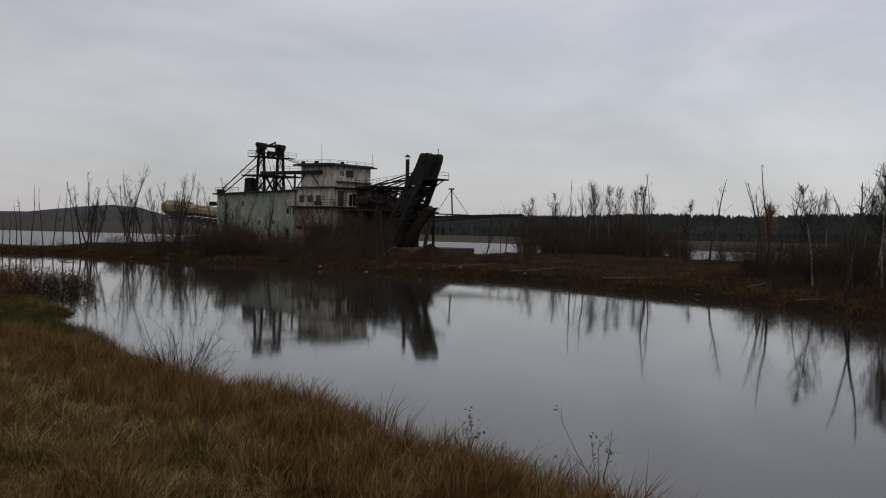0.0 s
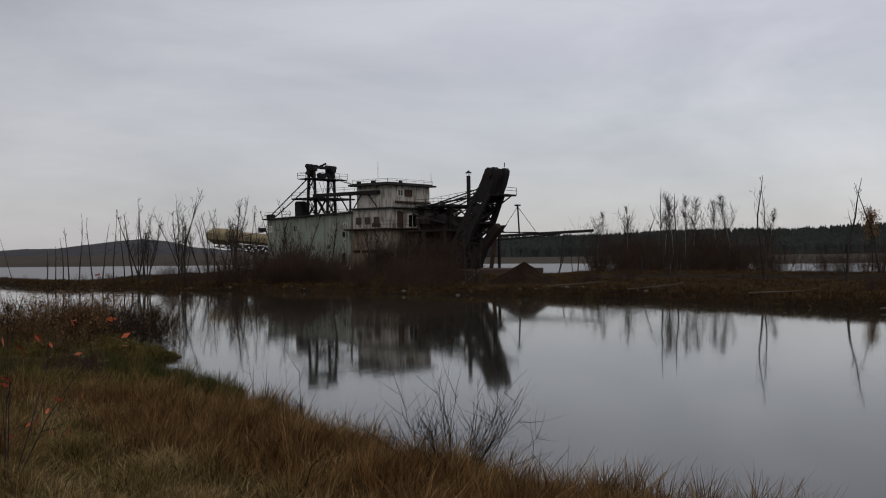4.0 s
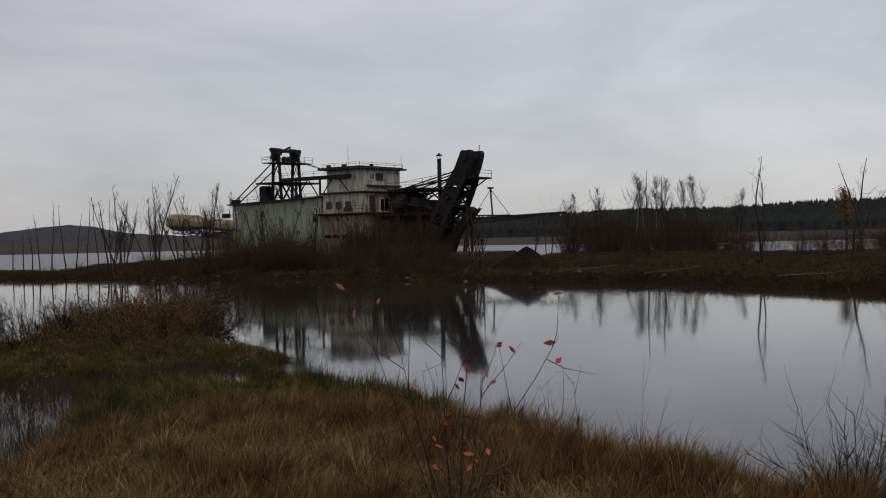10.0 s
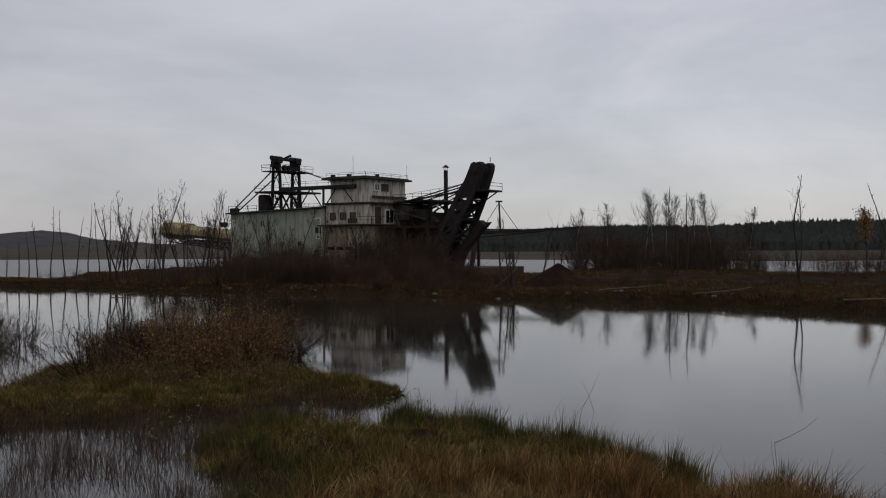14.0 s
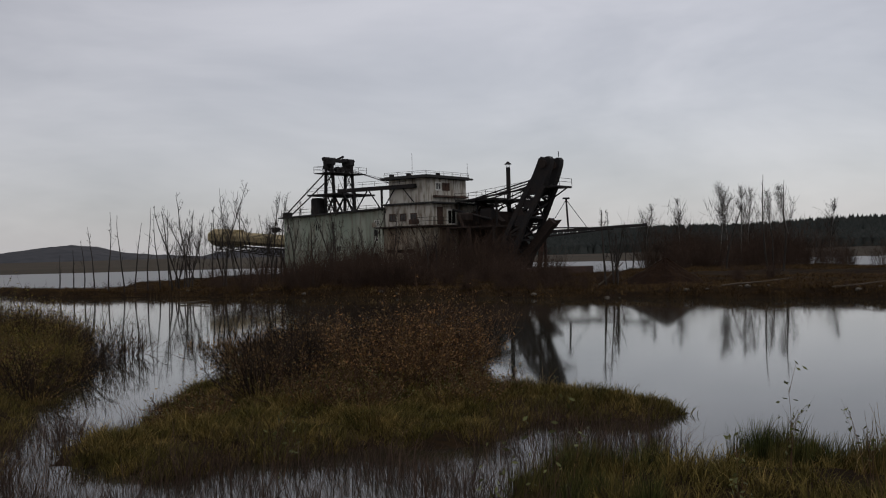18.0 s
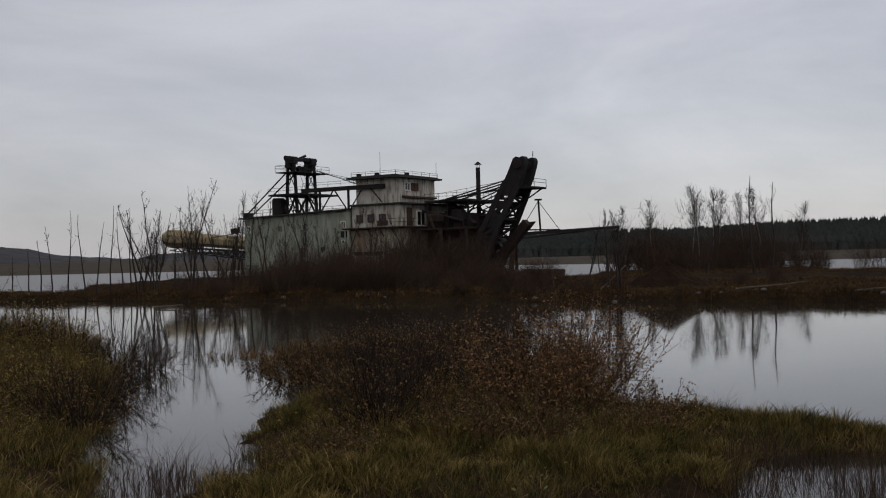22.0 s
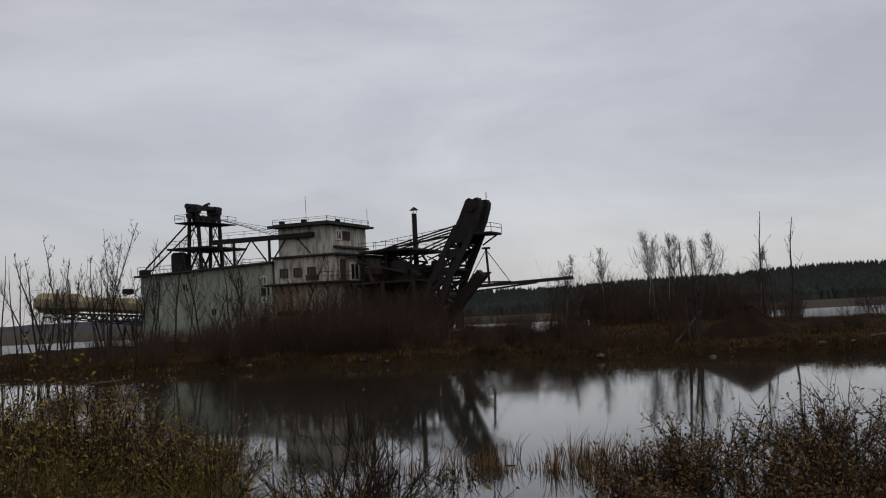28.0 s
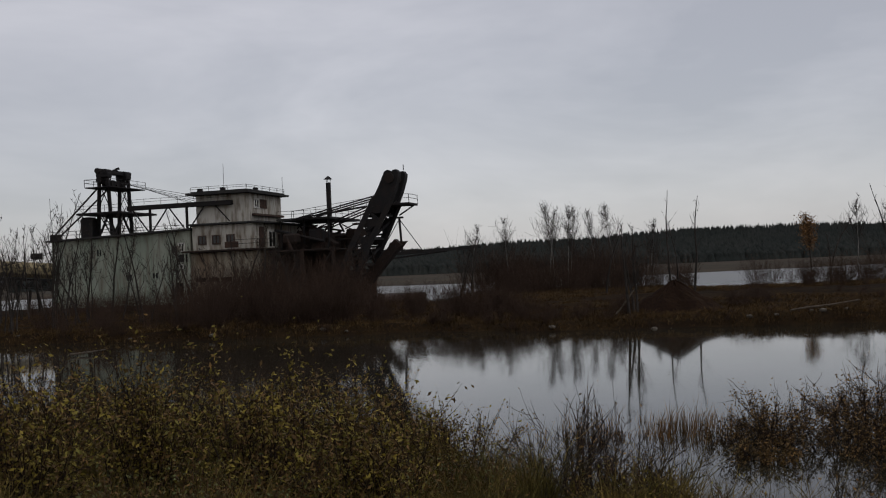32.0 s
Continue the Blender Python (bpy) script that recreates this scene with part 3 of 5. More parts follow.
# cabin
dbox("cabin_wall", -4.6, -0.85, 0.45, 6.05, 6.13, 8.05, M_PLASTER, label="stained pale control cabin walls")
bm = bmesh.new()
add_box(bm, -5.05 * S, -0.4 * S, -0.15 * S, 6.5 * S, 8.06 * S, 8.2 * S)
add_box(bm, -4.8 * S, -0.6 * S, 0.1 * S, 6.2 * S, 8.2 * S, 8.3 * S)
part("cabin_roof", bm, M_ROOFING, dredge, "thin dark overhanging roof")
dbox("roof_edge", -5.05, -0.4, -0.18, -0.155, 8.05, 8.22, M_ROOFING, bevel=0)
railing("cabin_roof_railing", [(-4.8, 0.1), (-0.65, 0.1), (-0.65, 6.2)], 8.3, h=0.3, w=0.025)
window(-0.85, 1.95, 7.42, 0.8, 0.68, side=False, bars=1, name="cabin_window", t=0.10)
window(-0.85, 3.05, 7.42, 1.0, 0.62, side=False, bars=1, mat=M_RUST, name="cabin_window", pane=M_RUST)
dbox("vent", -4.3, -4.0, 0.1, 0.4, 8.3, 8.5, M_STEEL)
dbox("vent", -2.6, -2.3, 0.1, 0.4, 8.3, 8.5, M_STEEL)
dbox("searchlight", -1.1, -0.8, 2.0, 2.3, 8.3, 8.52, M_STEEL, bevel=0.06)
dbeam("aerial", (-3.0, 1.5, 8.3), (-3.0, 1.5, 10.2), 0.035, M_STEEL, sides=6)
dbeam("aerial", (-0.7, 6.1, 8.3), (-0.7, 6.1, 9.5), 0.035, M_STEEL, sides=6)
dbox("cabin_sill", -0.86, -0.55, 1.2, 5.9, 6.55, 6.7, M_RUST)
# beam bridge beside the cabin
bridge = dbox("beam_bridge", -9.7, -1.8, 0.05, 0.4, 7.3, 7.62, M_STEEL, label="black steel beam carrying a walkway")
railing("bridge_railing", [(-9.6, 0.1), (-2.0, 0.1)], 7.64, h=0.4, w=0.025, parent=bridge)
for x in (-8.0, -5.2):
    dbeam("bridge_post", (x, 0.25, 5.5), (x, 0.25, 7.3), 0.16, M_STEEL)
    dbeam("bridge_brace", (x, 0.25, 5.6), (x - 1.3, 0.25, 7.3), 0.09, M_STEEL)
    dbeam("bridge_brace", (x, 0.25, 5.6), (x + 1.3, 0.25, 7.3), 0.09, M_STEEL)
dbeam("bridge_bow", (-3.0, 0.2, 7.3), (-2.0, 0.2, 6.2), 0.08, M_STEEL)
# stern tower
tower = tagged(empty("stern_tower"), "")
tower.parent = dredge
for x in (-14.9, -13.7):
    for y in (4.5, 7.2):
        dbeam("tower_leg", (x + (0.0 if x < -14 else 0.0), y, 5.4), (x + (0.25 if x < -14 else -0.25), y, 10.2), 0.24, M_STEEL, tower)
for y in (4.5, 7.2):
    dframe("tower_brace", [((-14.9, y, 5.6), (-13.9, y, 7.6)), ((-13.7, y, 5.6), (-14.6, y, 7.6)), ((-14.8, y, 7.9), (-14.0, y, 9.6)), ((-13.8, y, 7.9), (-14.6, y, 9.6))], 0.06, M_STEEL, tower)
for x in (-14.9, -13.7):
    dframe("tower_brace", [((x, 4.5, 5.7), (x, 5.85, 7.5)), ((x, 7.2, 5.7), (x, 5.85, 7.5))], 0.14, M_STEEL, tower)
for y0, y1 in ((4.1, 5.0), (6.7, 7.6)):
    dbox("sheave_box", -14.8, -13.8, y0 + 0.12, y1 - 0.12, 10.2, 10.62, M_STEEL, tower, bevel=0.08)
    for xs, zs, d in ((-14.62, 10.72, 0.5), (-14.02, 10.66, 0.42), (-14.5, 10.02, 0.55)):
        bm = bmesh.new()
        add_beam(bm, [c * S for c in (xs, y0 + 0.05, zs)], [c * S for c in (xs, y1 - 0.05, zs)], d, None, 10)
        part("roller", bm, M_STEEL, tower)
dbox("head_beam", -14.55, -14.0, 4.3, 7.4, 10.5, 10.75, M_STEEL, tower)
dbeam("head_spar", (-14.4, 5.6, 10.7), (-14.2, 6.4, 11.05), 0.2, M_STEEL, tower)
for y in (4.7, 5.6, 6.2, 7.0):
    bm = bmesh.new()
    add_beam(bm, [c * S for c in (-14.45, y, 9.85)], [c * S for c in (-14.15, y, 9.85)], 0.6, None, 12)
    part("sheave", bm, M_STEEL, tower)
dbox("upper_platform", -15.4, -13.2, 3.7, 8.4, 9.42, 9.5, M_STEEL, tower)
railing("upper_railing", [(-15.4, 8.4), (-15.4, 3.7), (-13.2, 3.7), (-13.2, 8.4)], 9.5, h=0.55, w=0.03, parent=tower)
dbox("lower_platform", -16.0, -12.4, 3.4, 8.6, 7.45, 7.6, M_STEEL, tower)
railing("lower_railing", [(-16.0, 3.4), (-12.4, 3.4)], 7.6, h=0.5, w=0.03, parent=tower)
dbox("tank", -15.9, -14.9, 3.6, 4.6, 5.45, 7.3, M_STEEL, tower, label="black upright tank", bevel=0.2)
dbeam("stern_stay", (-14.6, 4.4, 9.6), (-16.1, 0.6, 5.7), 0.11, M_STEEL, tower)
dbeam("stern_stay", (-14.4, 5.2, 9.4), (-16.1, 1.3, 5.7), 0.11, M_STEEL, tower)
for k in range(5):
    dbeam("cable", (-13.8, 4.5 + 0.6 * k, 9.9), (-5.3, 1.5 + 0.9 * k, 8.2 - 0.25 * k), 0.03, M_STEEL, tower, sides=4)
for k in range(4):
    dbeam("cable", (-13.7, 4.7 + 0.6 * k, 9.6), (-11.5, 4.3 + 0.4 * k, 5.6), 0.028, M_STEEL, tower)
dframe("stair", [((-12.4, 2.6, 5.5), (-13.6, 2.6, 7.5)), ((-12.4, 3.2, 5.5), (-13.6, 3.2, 7.5))] + [((-12.4 - 0.15 * i, 2.6, 5.6 + 0.25 * i), (-12.4 - 0.15 * i, 3.2, 5.6 + 0.25 * i)) for i in range(8)], 0.06, M_STEEL, tower)
# machinery deck at the bow
dbox("bow_house", 0.05, 3.2, 3.4, 8.6, 0.7, 5.3, M_DARKRUST, label="dark rusty machinery house")
dbox("bow_canopy", 0.3, 4.2, 2.6, 8.8, 6.12, 6.28, M_ROOFING, label="dark canopy roof")
railing("bow_railing", [(0.3, 2.6), (4.2, 2.6), (4.2, 8.8)], 6.28, h=0.5, w=0.03)
for x in (0.5, 2.2, 4.0):
    dbeam("canopy_post", (x, 2.9, 4.08), (x, 2.9, 6.12), 0.14, M_STEEL)
dbeam("chute", (1.6, 4.6, 6.0), (4.4, 3.2, 4.3), 0.5, M_DARKRUST, h=0.35, label="sloping rusty chute")
dbeam("pipe", (1.6, 1.2, 5.0), (3.0, 1.2, 1.4), 0.26, M_DARKRUST, sides=8)
dbeam("pipe", (0.3, 2.3, 5.5), (3.9, 2.3, 4.6), 0.22, M_STEEL, sides=8)
dbox("motor", 1.2, 2.2, 1.4, 2.4, 4.5, 5.2, M_DARKRUST, bevel=0.15)
dbox("motor", 2.6, 3.6, 2.6, 3.4, 4.6, 5.5, M_STEEL, bevel=0.15)
dbox("deck_plate", 0.46, 5.4, 0.6, 8.8, 3.95, 4.07, M_DARKRUST)
for x, y in ((1.0, 0.5), (3.0, 0.5), (5.2, 0.5), (5.4, 4.0), (5.4, 8.0)):
    dbeam("deck_post", (x, y, 0.7), (x, y, 4.1), 0.22, M_DARKRUST)
dframe("deck_brace", [((1.0, 0.5, 0.8), (3.0, 0.5, 4.0)), ((3.0, 0.5, 0.8), (5.2, 0.5, 4.0)), ((3.0, 0.5, 0.8), (1.0, 0.5, 4.0))], 0.12, M_DARKRUST)
clutter = random.Random(8)
for i in range(48):
    x, y, z = clutter.uniform(0.2, 5.6), clutter.uniform(2.6, 7.5), clutter.uniform(4.1, 5.9)
    a = clutter.uniform(0, 6.28)
    d = clutter.uniform(0.5, 1.5)
    dbeam("tangled_pipe", (x, y, z), (x + d * math.cos(a), y + d * math.sin(a), z + clutter.uniform(-0.6, 0.6)), clutter.uniform(0.06, 0.2), clutter.choice((M_STEEL, M_DARKRUST)), sides=6)
for i in range(9):
    x, y, z = clutter.uniform(0.8, 4.4), clutter.uniform(2.8, 7.0), clutter.uniform(4.08, 5.2)
    dbox("machine", x, x + clutter.uniform(0.4, 1.1), y, y + clutter.uniform(0.4, 1.0), 4.07, z + 0.5, M_DARKRUST, bevel=0.08)
# chimney
chim = dbeam("chimney", (2.1, 8.0, 4.0), (2.1, 8.0, 9.05), 0.42, M_STEEL, sides=12, label="black stove-pipe chimney")
bm = bmesh.new()
bmesh.ops.create_cone(bm, cap_ends=True, segments=12, radius1=0.38, radius2=0.03, depth=0.28, matrix=Matrix.Translation((2.1 * S, 8.0 * S, 9.42 * S)))
part("chimney_cap", bm, M_STEEL, chim)
dframe("cap_stay", [((2.1 + 0.13 * math.cos(a), 8.0 + 0.13 * math.sin(a), 9.0), (2.1 + 0.2 * math.cos(a), 8.0 + 0.2 * math.sin(a), 9.32)) for a in (0, 2.1, 4.2)], 0.03, M_STEEL, chim)

# bow gantry: two leaning lattice frames
gantry = tagged(empty("bow_gantry"), "")
gantry.parent = dredge


def gantry_x(z):
    """Rear face of the leaning frames at a height."""
    return 6.0 + (z - 3.8) * 0.50 if z > 3.8 else 6.0 + (z - 3.8) * 0.42


def gantry_y(z, side):
    """The frames draw together towards the heads."""
    return 2.75 + side * (1.35 - (z - 3.8) * 0.14 if z > 3.8 else 1.35 + (3.8 - z) * 0.06)


def gusset(name, corners, y, t, mat, parent, label=""):
    """A flat plate with its outline in x and z, t thick."""
    bm = bmesh.new()
    lo = [bm.verts.new((x * S, (y - t / 2) * S, z * S)) for x, z in corners]
    hi = [bm.verts.new((x * S, (y + t / 2) * S, z * S)) for x, z in corners]
    bm.faces.new(lo)
    bm.faces.new(hi[::-1])
    for i in range(len(corners)):
        j = (i + 1) % len(corners)
        bm.faces.new((lo[i], hi[i], hi[j], lo[j]))
    return part(name, bm, mat, parent, label)


for side in (-1, 1):
    for z0, z1 in ((0.7, 3.8), (3.8, 6.9)):
        dbeam("rear_leg", (gantry_x(z0), gantry_y(z0, side), z0), (gantry_x(z1), gantry_y(z1, side), z1), 0.50, M_STEEL, gantry, h=0.40)
        dbeam("front_leg", (gantry_x(z0) + 1.15, gantry_y(z0, side), z0), (gantry_x(z1) + 1.25, gantry_y(z1, side), z1), 0.48, M_STEEL, gantry, h=0.40)
    zs = [0.9, 1.7, 2.5, 3.3, 4.1, 4.9, 5.7, 6.4, 7.0]
    for i, (za, zb) in enumerate(zip(zs, zs[1:])):
        o, p = (0, 1.2) if i % 2 else (1.2, 0)
        dbeam("lattice_bar", (gantry_x(za) + o, gantry_y(za, side), za), (gantry_x(zb) + p, gantry_y(zb, side), zb), 0.2, M_STEEL, gantry)
        dbeam("lattice_tie", (gantry_x(zb), gantry_y(zb, side), zb), (gantry_x(zb) + 1.2, gantry_y(zb, side), zb), 0.17, M_STEEL, gantry)
        if i % 3 == 1:
            gusset("gusset_plate", [(gantry_x(zb) - 0.1, zb - 0.3), (gantry_x(zb) + 0.75, zb - 0.05), (gantry_x(zb) + 0.45, zb + 0.4), (gantry_x(zb) + 0.1, zb + 0.45)], gantry_y(zb, side) - 0.1, 0.05, M_DARKRUST, gantry)
    for za, zb in ((4.2, 4.75), (5.35, 5.9), (6.25, 6.85)):
        y = gantry_y(za, side)
        gusset("web_plate", [(gantry_x(za) + 0.1, za), (gantry_x(za) + 1.05, za), (gantry_x(zb) + 1.1, zb), (gantry_x(zb) + 0.15, zb)], y, 0.08, M_STEEL, gantry)
    for z in (3.0, 4.5, 6.0):
        dbeam("side_rail", (gantry_x(z) - 0.18, gantry_y(z, side), z), (gantry_x(z + 1.4) - 0.18, gantry_y(z + 1.4, side), z + 1.4), 0.12, M_STEEL, gantry)
    y = gantry_y(8.0, side)
    gusset("gantry_head", [(7.40, 6.75), (8.05, 7.9), (8.38, 8.6), (8.52, 8.92), (8.75, 9.06), (8.93, 9.0), (9.02, 8.9), (9.14, 9.03), (9.36, 9.05), (9.50, 8.85), (9.46, 8.5), (9.22, 7.75), (8.95, 7.1), (8.78, 6.75)], y, 0.62, M_STEEL, gantry, "plated black gantry head")
    bm = bmesh.new()
    add_beam(bm, [c * S for c in (8.9, y - 0.48, 8.5)], [c * S for c in (8.9, y + 0.48, 8.5)], 0.75, None, 12)
    part("head_sheave", bm, M_DARKRUST, gantry)
for z in (1.2, 2.9, 4.6, 6.1):
    for o in (0.0, 1.2):
        dbeam("cross_tie", (gantry_x(z) + o, gantry_y(z, -1), z), (gantry_x(z) + o, gantry_y(z, 1), z), 0.18, M_STEEL, gantry)
        dbeam("cross_brace", (gantry_x(z) + o, gantry_y(z, -1), z), (gantry_x(z + 1.2) + o, gantry_y(z + 1.2, 1), z + 1.2), 0.13, M_STEEL, gantry)
        dbeam("cross_brace", (gantry_x(z) + o, gantry_y(z, 1), z), (gantry_x(z + 1.2) + o, gantry_y(z + 1.2, -1), z + 1.2), 0.13, M_STEEL, gantry)
dbox("gantry_platform", 7.3, 10.1, 1.9, 3.9, 6.72, 6.86, M_STEEL, gantry)
railing("platform_railing", [(9.2, 1.9), (10.1, 1.9), (10.1, 3.9)], 6.86, h=0.55, w=0.035, parent=gantry)
dbeam("platform_strut", (10.0, 3.2, 6.7), (9.0, 3.2, 6.1), 0.1, M_STEEL, gantry)
dbeam("lamp_post", (9.4, 3.2, 9.1), (9.4, 3.2, 9.5), 0.05, M_STEEL, gantry)
for y in (2.2, 3.2, 4.2):
    dbeam("back_stay", (7.5, y, 7.4), (1.5, y + 1.2, 6.3), 0.1, M_STEEL, gantry)
    dbeam("back_stay", (7.0, y, 6.7), (3.2, y + 1.0, 5.6), 0.09, M_STEEL, gantry)
dbeam("gangway", (7.1, 2.0, 6.75), (1.4, 2.7, 6.2), 0.3, M_STEEL, gantry, h=0.12)
for i in range(7):
    t = i / 6
    dbeam("gangway_post", (1.4 + 5.7 * t, 2.7 - 0.7 * t, 6.2 + 0.55 * t), (1.4 + 5.7 * t, 2.7 - 0.7 * t, 6.75 + 0.55 * t), 0.03, M_STEEL, gantry)
dbeam("gangway_rail", (1.4, 2.7, 6.75), (7.1, 2.0, 7.3), 0.03, M_STEEL, gantry)
# bucket ladder: a heavy ribbed beam sloping down and back between the frames
ladder = dbeam("bucket_ladder", (9.0, 2.9, 4.3), (4.9, 2.9, -0.2), 0.8, M_DARKRUST, gantry, h=0.7)
for i in range(9):
    t = (i + 0.5) / 9
    dbeam("ladder_rib", (9.0 - 4.1 * t, 2.45, 4.3 - 4.5 * t), (9.0 - 4.1 * t, 3.35, 4.3 - 4.5 * t), 0.16, M_DARKRUST, ladder)
bm = bmesh.new()
fin = [bm.verts.new((x * S, y * S, z * S)) for y in (3.0, 3.3) for x, z in ((7.9, 3.3), (8.9, 3.7), (9.5, 4.35), (8.3, 4.3))]
bm.faces.new(fin[:4])
bm.faces.new(fin[4:][::-1])
for i in range(4):
    j = (i + 1) % 4
    bm.faces.new((fin[i], fin[4 + i], fin[4 + j], fin[j]))
part("bow_fin", bm, M_DARKRUST, gantry)

# stacker: long ochre conveyor housing at the stern
stacker = tagged(empty("stacker_conveyor"), "ochre sheet-clad conveyor housing on a black lattice boom behind the dredge", "conveyor")
stacker.matrix_world = DREDGE
bm = bmesh.new()
add_beam(bm, [c * S for c in (-15.8, 5.0, 3.2)], [c * S for c in (-27.0, 5.0, 4.1)], 2.2 * S, 1.25 * S, 8)
part("conveyor_housing", bm, M_OCHRE, stacker, "ochre sheet housing")
bm = bmesh.new()
add_beam(bm, [c * S for c in (-26.2, 5.0, 4.05)], [c * S for c in (-29.2, 5.0, 4.25)], 2.7 * S, 1.7 * S, 8)
part("head_house", bm, M_OCHRE, stacker, "wider ochre head house")
bars = []
for y in (4.1, 5.9):
    bars += [((-15.8, y, 1.7), (-28.5, y, 3.1)), ((-15.8, y, 2.5), (-28.5, y, 3.4))]
    for i in range(12):
        x = -16 - i
        zb, zt = 1.7 + (x + 15.8) / -12.7 * 1.4, 2.5 + (x + 15.8) / -12.7 * 0.9
        bars.append(((x, y, zb), (x - 0.5, y, zt)))
        bars.append(((x - 0.5, y, zt), (x - 1, y, zb + 0.11)))
part_bars = bmesh.new()
for p, q in bars:
    add_beam(part_bars, [c * S for c in p], [c * S for c in q], 0.1)
part("lattice_boom", part_bars, M_STEEL, stacker)
for x in (-18.0, -21.0):
    part("trestle", beam([c * S for c in (x, 4.2, -0.2)], [c * S for c in (x, 4.6, 2.1)], 0.16), M_STEEL, stacker)
    part("trestle", beam([c * S for c in (x, 5.8, -0.2)], [c * S for c in (x, 5.4, 2.1)], 0.16), M_STEEL, stacker)
bm = bmesh.new()
add_beam(bm, [c * S for c in (-17.4, 1.5, 4.4)], [c * S for c in (-20.6, 1.0, 4.0)], 0.06)
add_box(bm, -18.4 * S, -17.7 * S, 1.2 * S, 1.7 * S, 4.35 * S, 4.75 * S, bevel=0.05)
add_beam(bm, [c * S for c in (-15.8, 1.5, 5.3)], [c * S for c in (-17.6, 1.5, 4.5)], 0.05)
part("stern_crane", bm, M_STEEL, stacker)

# derrick boom lying behind the bow
derrick = tagged(empty("derrick_boom", pose(0, 0, 0)), "long low black boom with a small stayed mast", "derrick")
part("boom", beam((-1.9, 113.0, 4.05), (8.3, 114.6, 4.55), 0.28), M_STEEL, derrick)
part("lower_boom", beam((-1.9, 113.0, 3.6), (5.0, 114.1, 4.25), 0.14), M_STEEL, derrick)
part("mast", beam((0.75, 113.4, 4.2), (0.6, 113.4, 7.1), 0.15), M_STEEL, derrick)
part("mast_head", box(0.3, 0.9, 113.2, 113.6, 7.05, 7.2), M_STEEL, derrick)
for x in (-1.2, 2.6):
    part("stay", beam((0.6, 113.4, 7.0), (x, 113.3, 4.2), 0.05), M_STEEL, derrick)
part("foot_beam", beam((-2.4, 112.8, 4.45), (2.6, 113.6, 4.4), 0.12), M_STEEL, derrick)
part("pylon", beam((-2.2, 113.0, 0.1), (-1.7, 113.0, 4.0), 0.4), M_RUST, derrick)

# ---- vegetation ----
def curve_stem(rng, base, direction, length, bend, k=5, wander=0.06):
    """A stem that starts along a direction and turns upward (bend > 0) or droops."""
    d = np.array(direction, float)
    d /= np.linalg.norm(d)
    p = np.array(base, float)
    pts = [p.copy()]
    for _ in range(k - 1):
        d = d + np.array([0, 0, bend / k]) + rng.normal(0, wander, 3)
        d /= np.linalg.norm(d)
        p = p + d * length / (k - 1)
        pts.append(p.copy())
    return np.array(pts)


def bush_lines(rng, height, spread, stems, twigs, r0=0.012, splay=0.6, bend=0.35, curl=0.06):
    """Stems fanning from a stool, each with finer side twigs."""
    lines, tips = [], []
    for _ in range(stems):
        a = rng.uniform(0, 2 * np.pi)
        q = abs(rng.normal(0, 1)) * splay
        base = np.array([np.cos(a), np.sin(a), 0]) * rng.uniform(0, 0.35) * spread
        ln = height * rng.uniform(0.55, 1.15)
        pts = curve_stem(rng, base, (np.cos(a) * q, np.sin(a) * q, 1.0), ln, bend, 6, curl)
        r = r0 * rng.uniform(0.7, 1.3)
        lines.append((pts, np.linspace(r, r * 0.25, 6)))
        for _ in range(twigs):
            i = rng.integers(1, 5)
            f = rng.uniform()
            b = pts[i] * (1 - f) + pts[min(i + 1, 5)] * f
            d = pts[min(i + 1, 5)] - pts[i]
            d = d / np.linalg.norm(d) + rng.normal(0, 0.55, 3)
            tw = curve_stem(rng, b, d, ln * rng.uniform(0.2, 0.45), 0.3, 4, curl * 1.5)
            lines.append((tw, np.linspace(r * 0.5, r * 0.15, 4)))
            tips += [tw[1], tw[2], tw[3]]
        tips += [pts[3], pts[4], pts[5]]
    return lines, np.array(tips)


def make_bush(name, label, rng, height, spread, stems, twigs, mat, leaf=None, leaf_n=0, leaf_size=0.05, r0=0.012, splay=0.6, bend=0.35, curl=0.06, category="bush", leaf2=None):
    thing = tagged(empty(name), label, category)
    lines, tips = bush_lines(rng, height, spread, stems, twigs, r0, splay, bend, curl)
    part("branchwork", tube_mesh("branchwork", lines, mat), parent=thing)
    if leaf_n:
        pick = tips[rng.integers(0, len(tips), leaf_n)] + rng.normal(0, 0.03, (leaf_n, 3))
        part("foliage", leaf_mesh("foliage", pick, leaf_size, leaf, rng), parent=thing)
    if leaf2:
        m2, n2, zmin = leaf2
        cand = tips[tips[:, 2] > zmin * height]
        pick = cand[rng.integers(0, len(cand), n2)] + rng.normal(0, 0.04, (n2, 3))
        part("foliage", leaf_mesh("foliage", pick, leaf_size, m2, rng), parent=thing)
    return thing


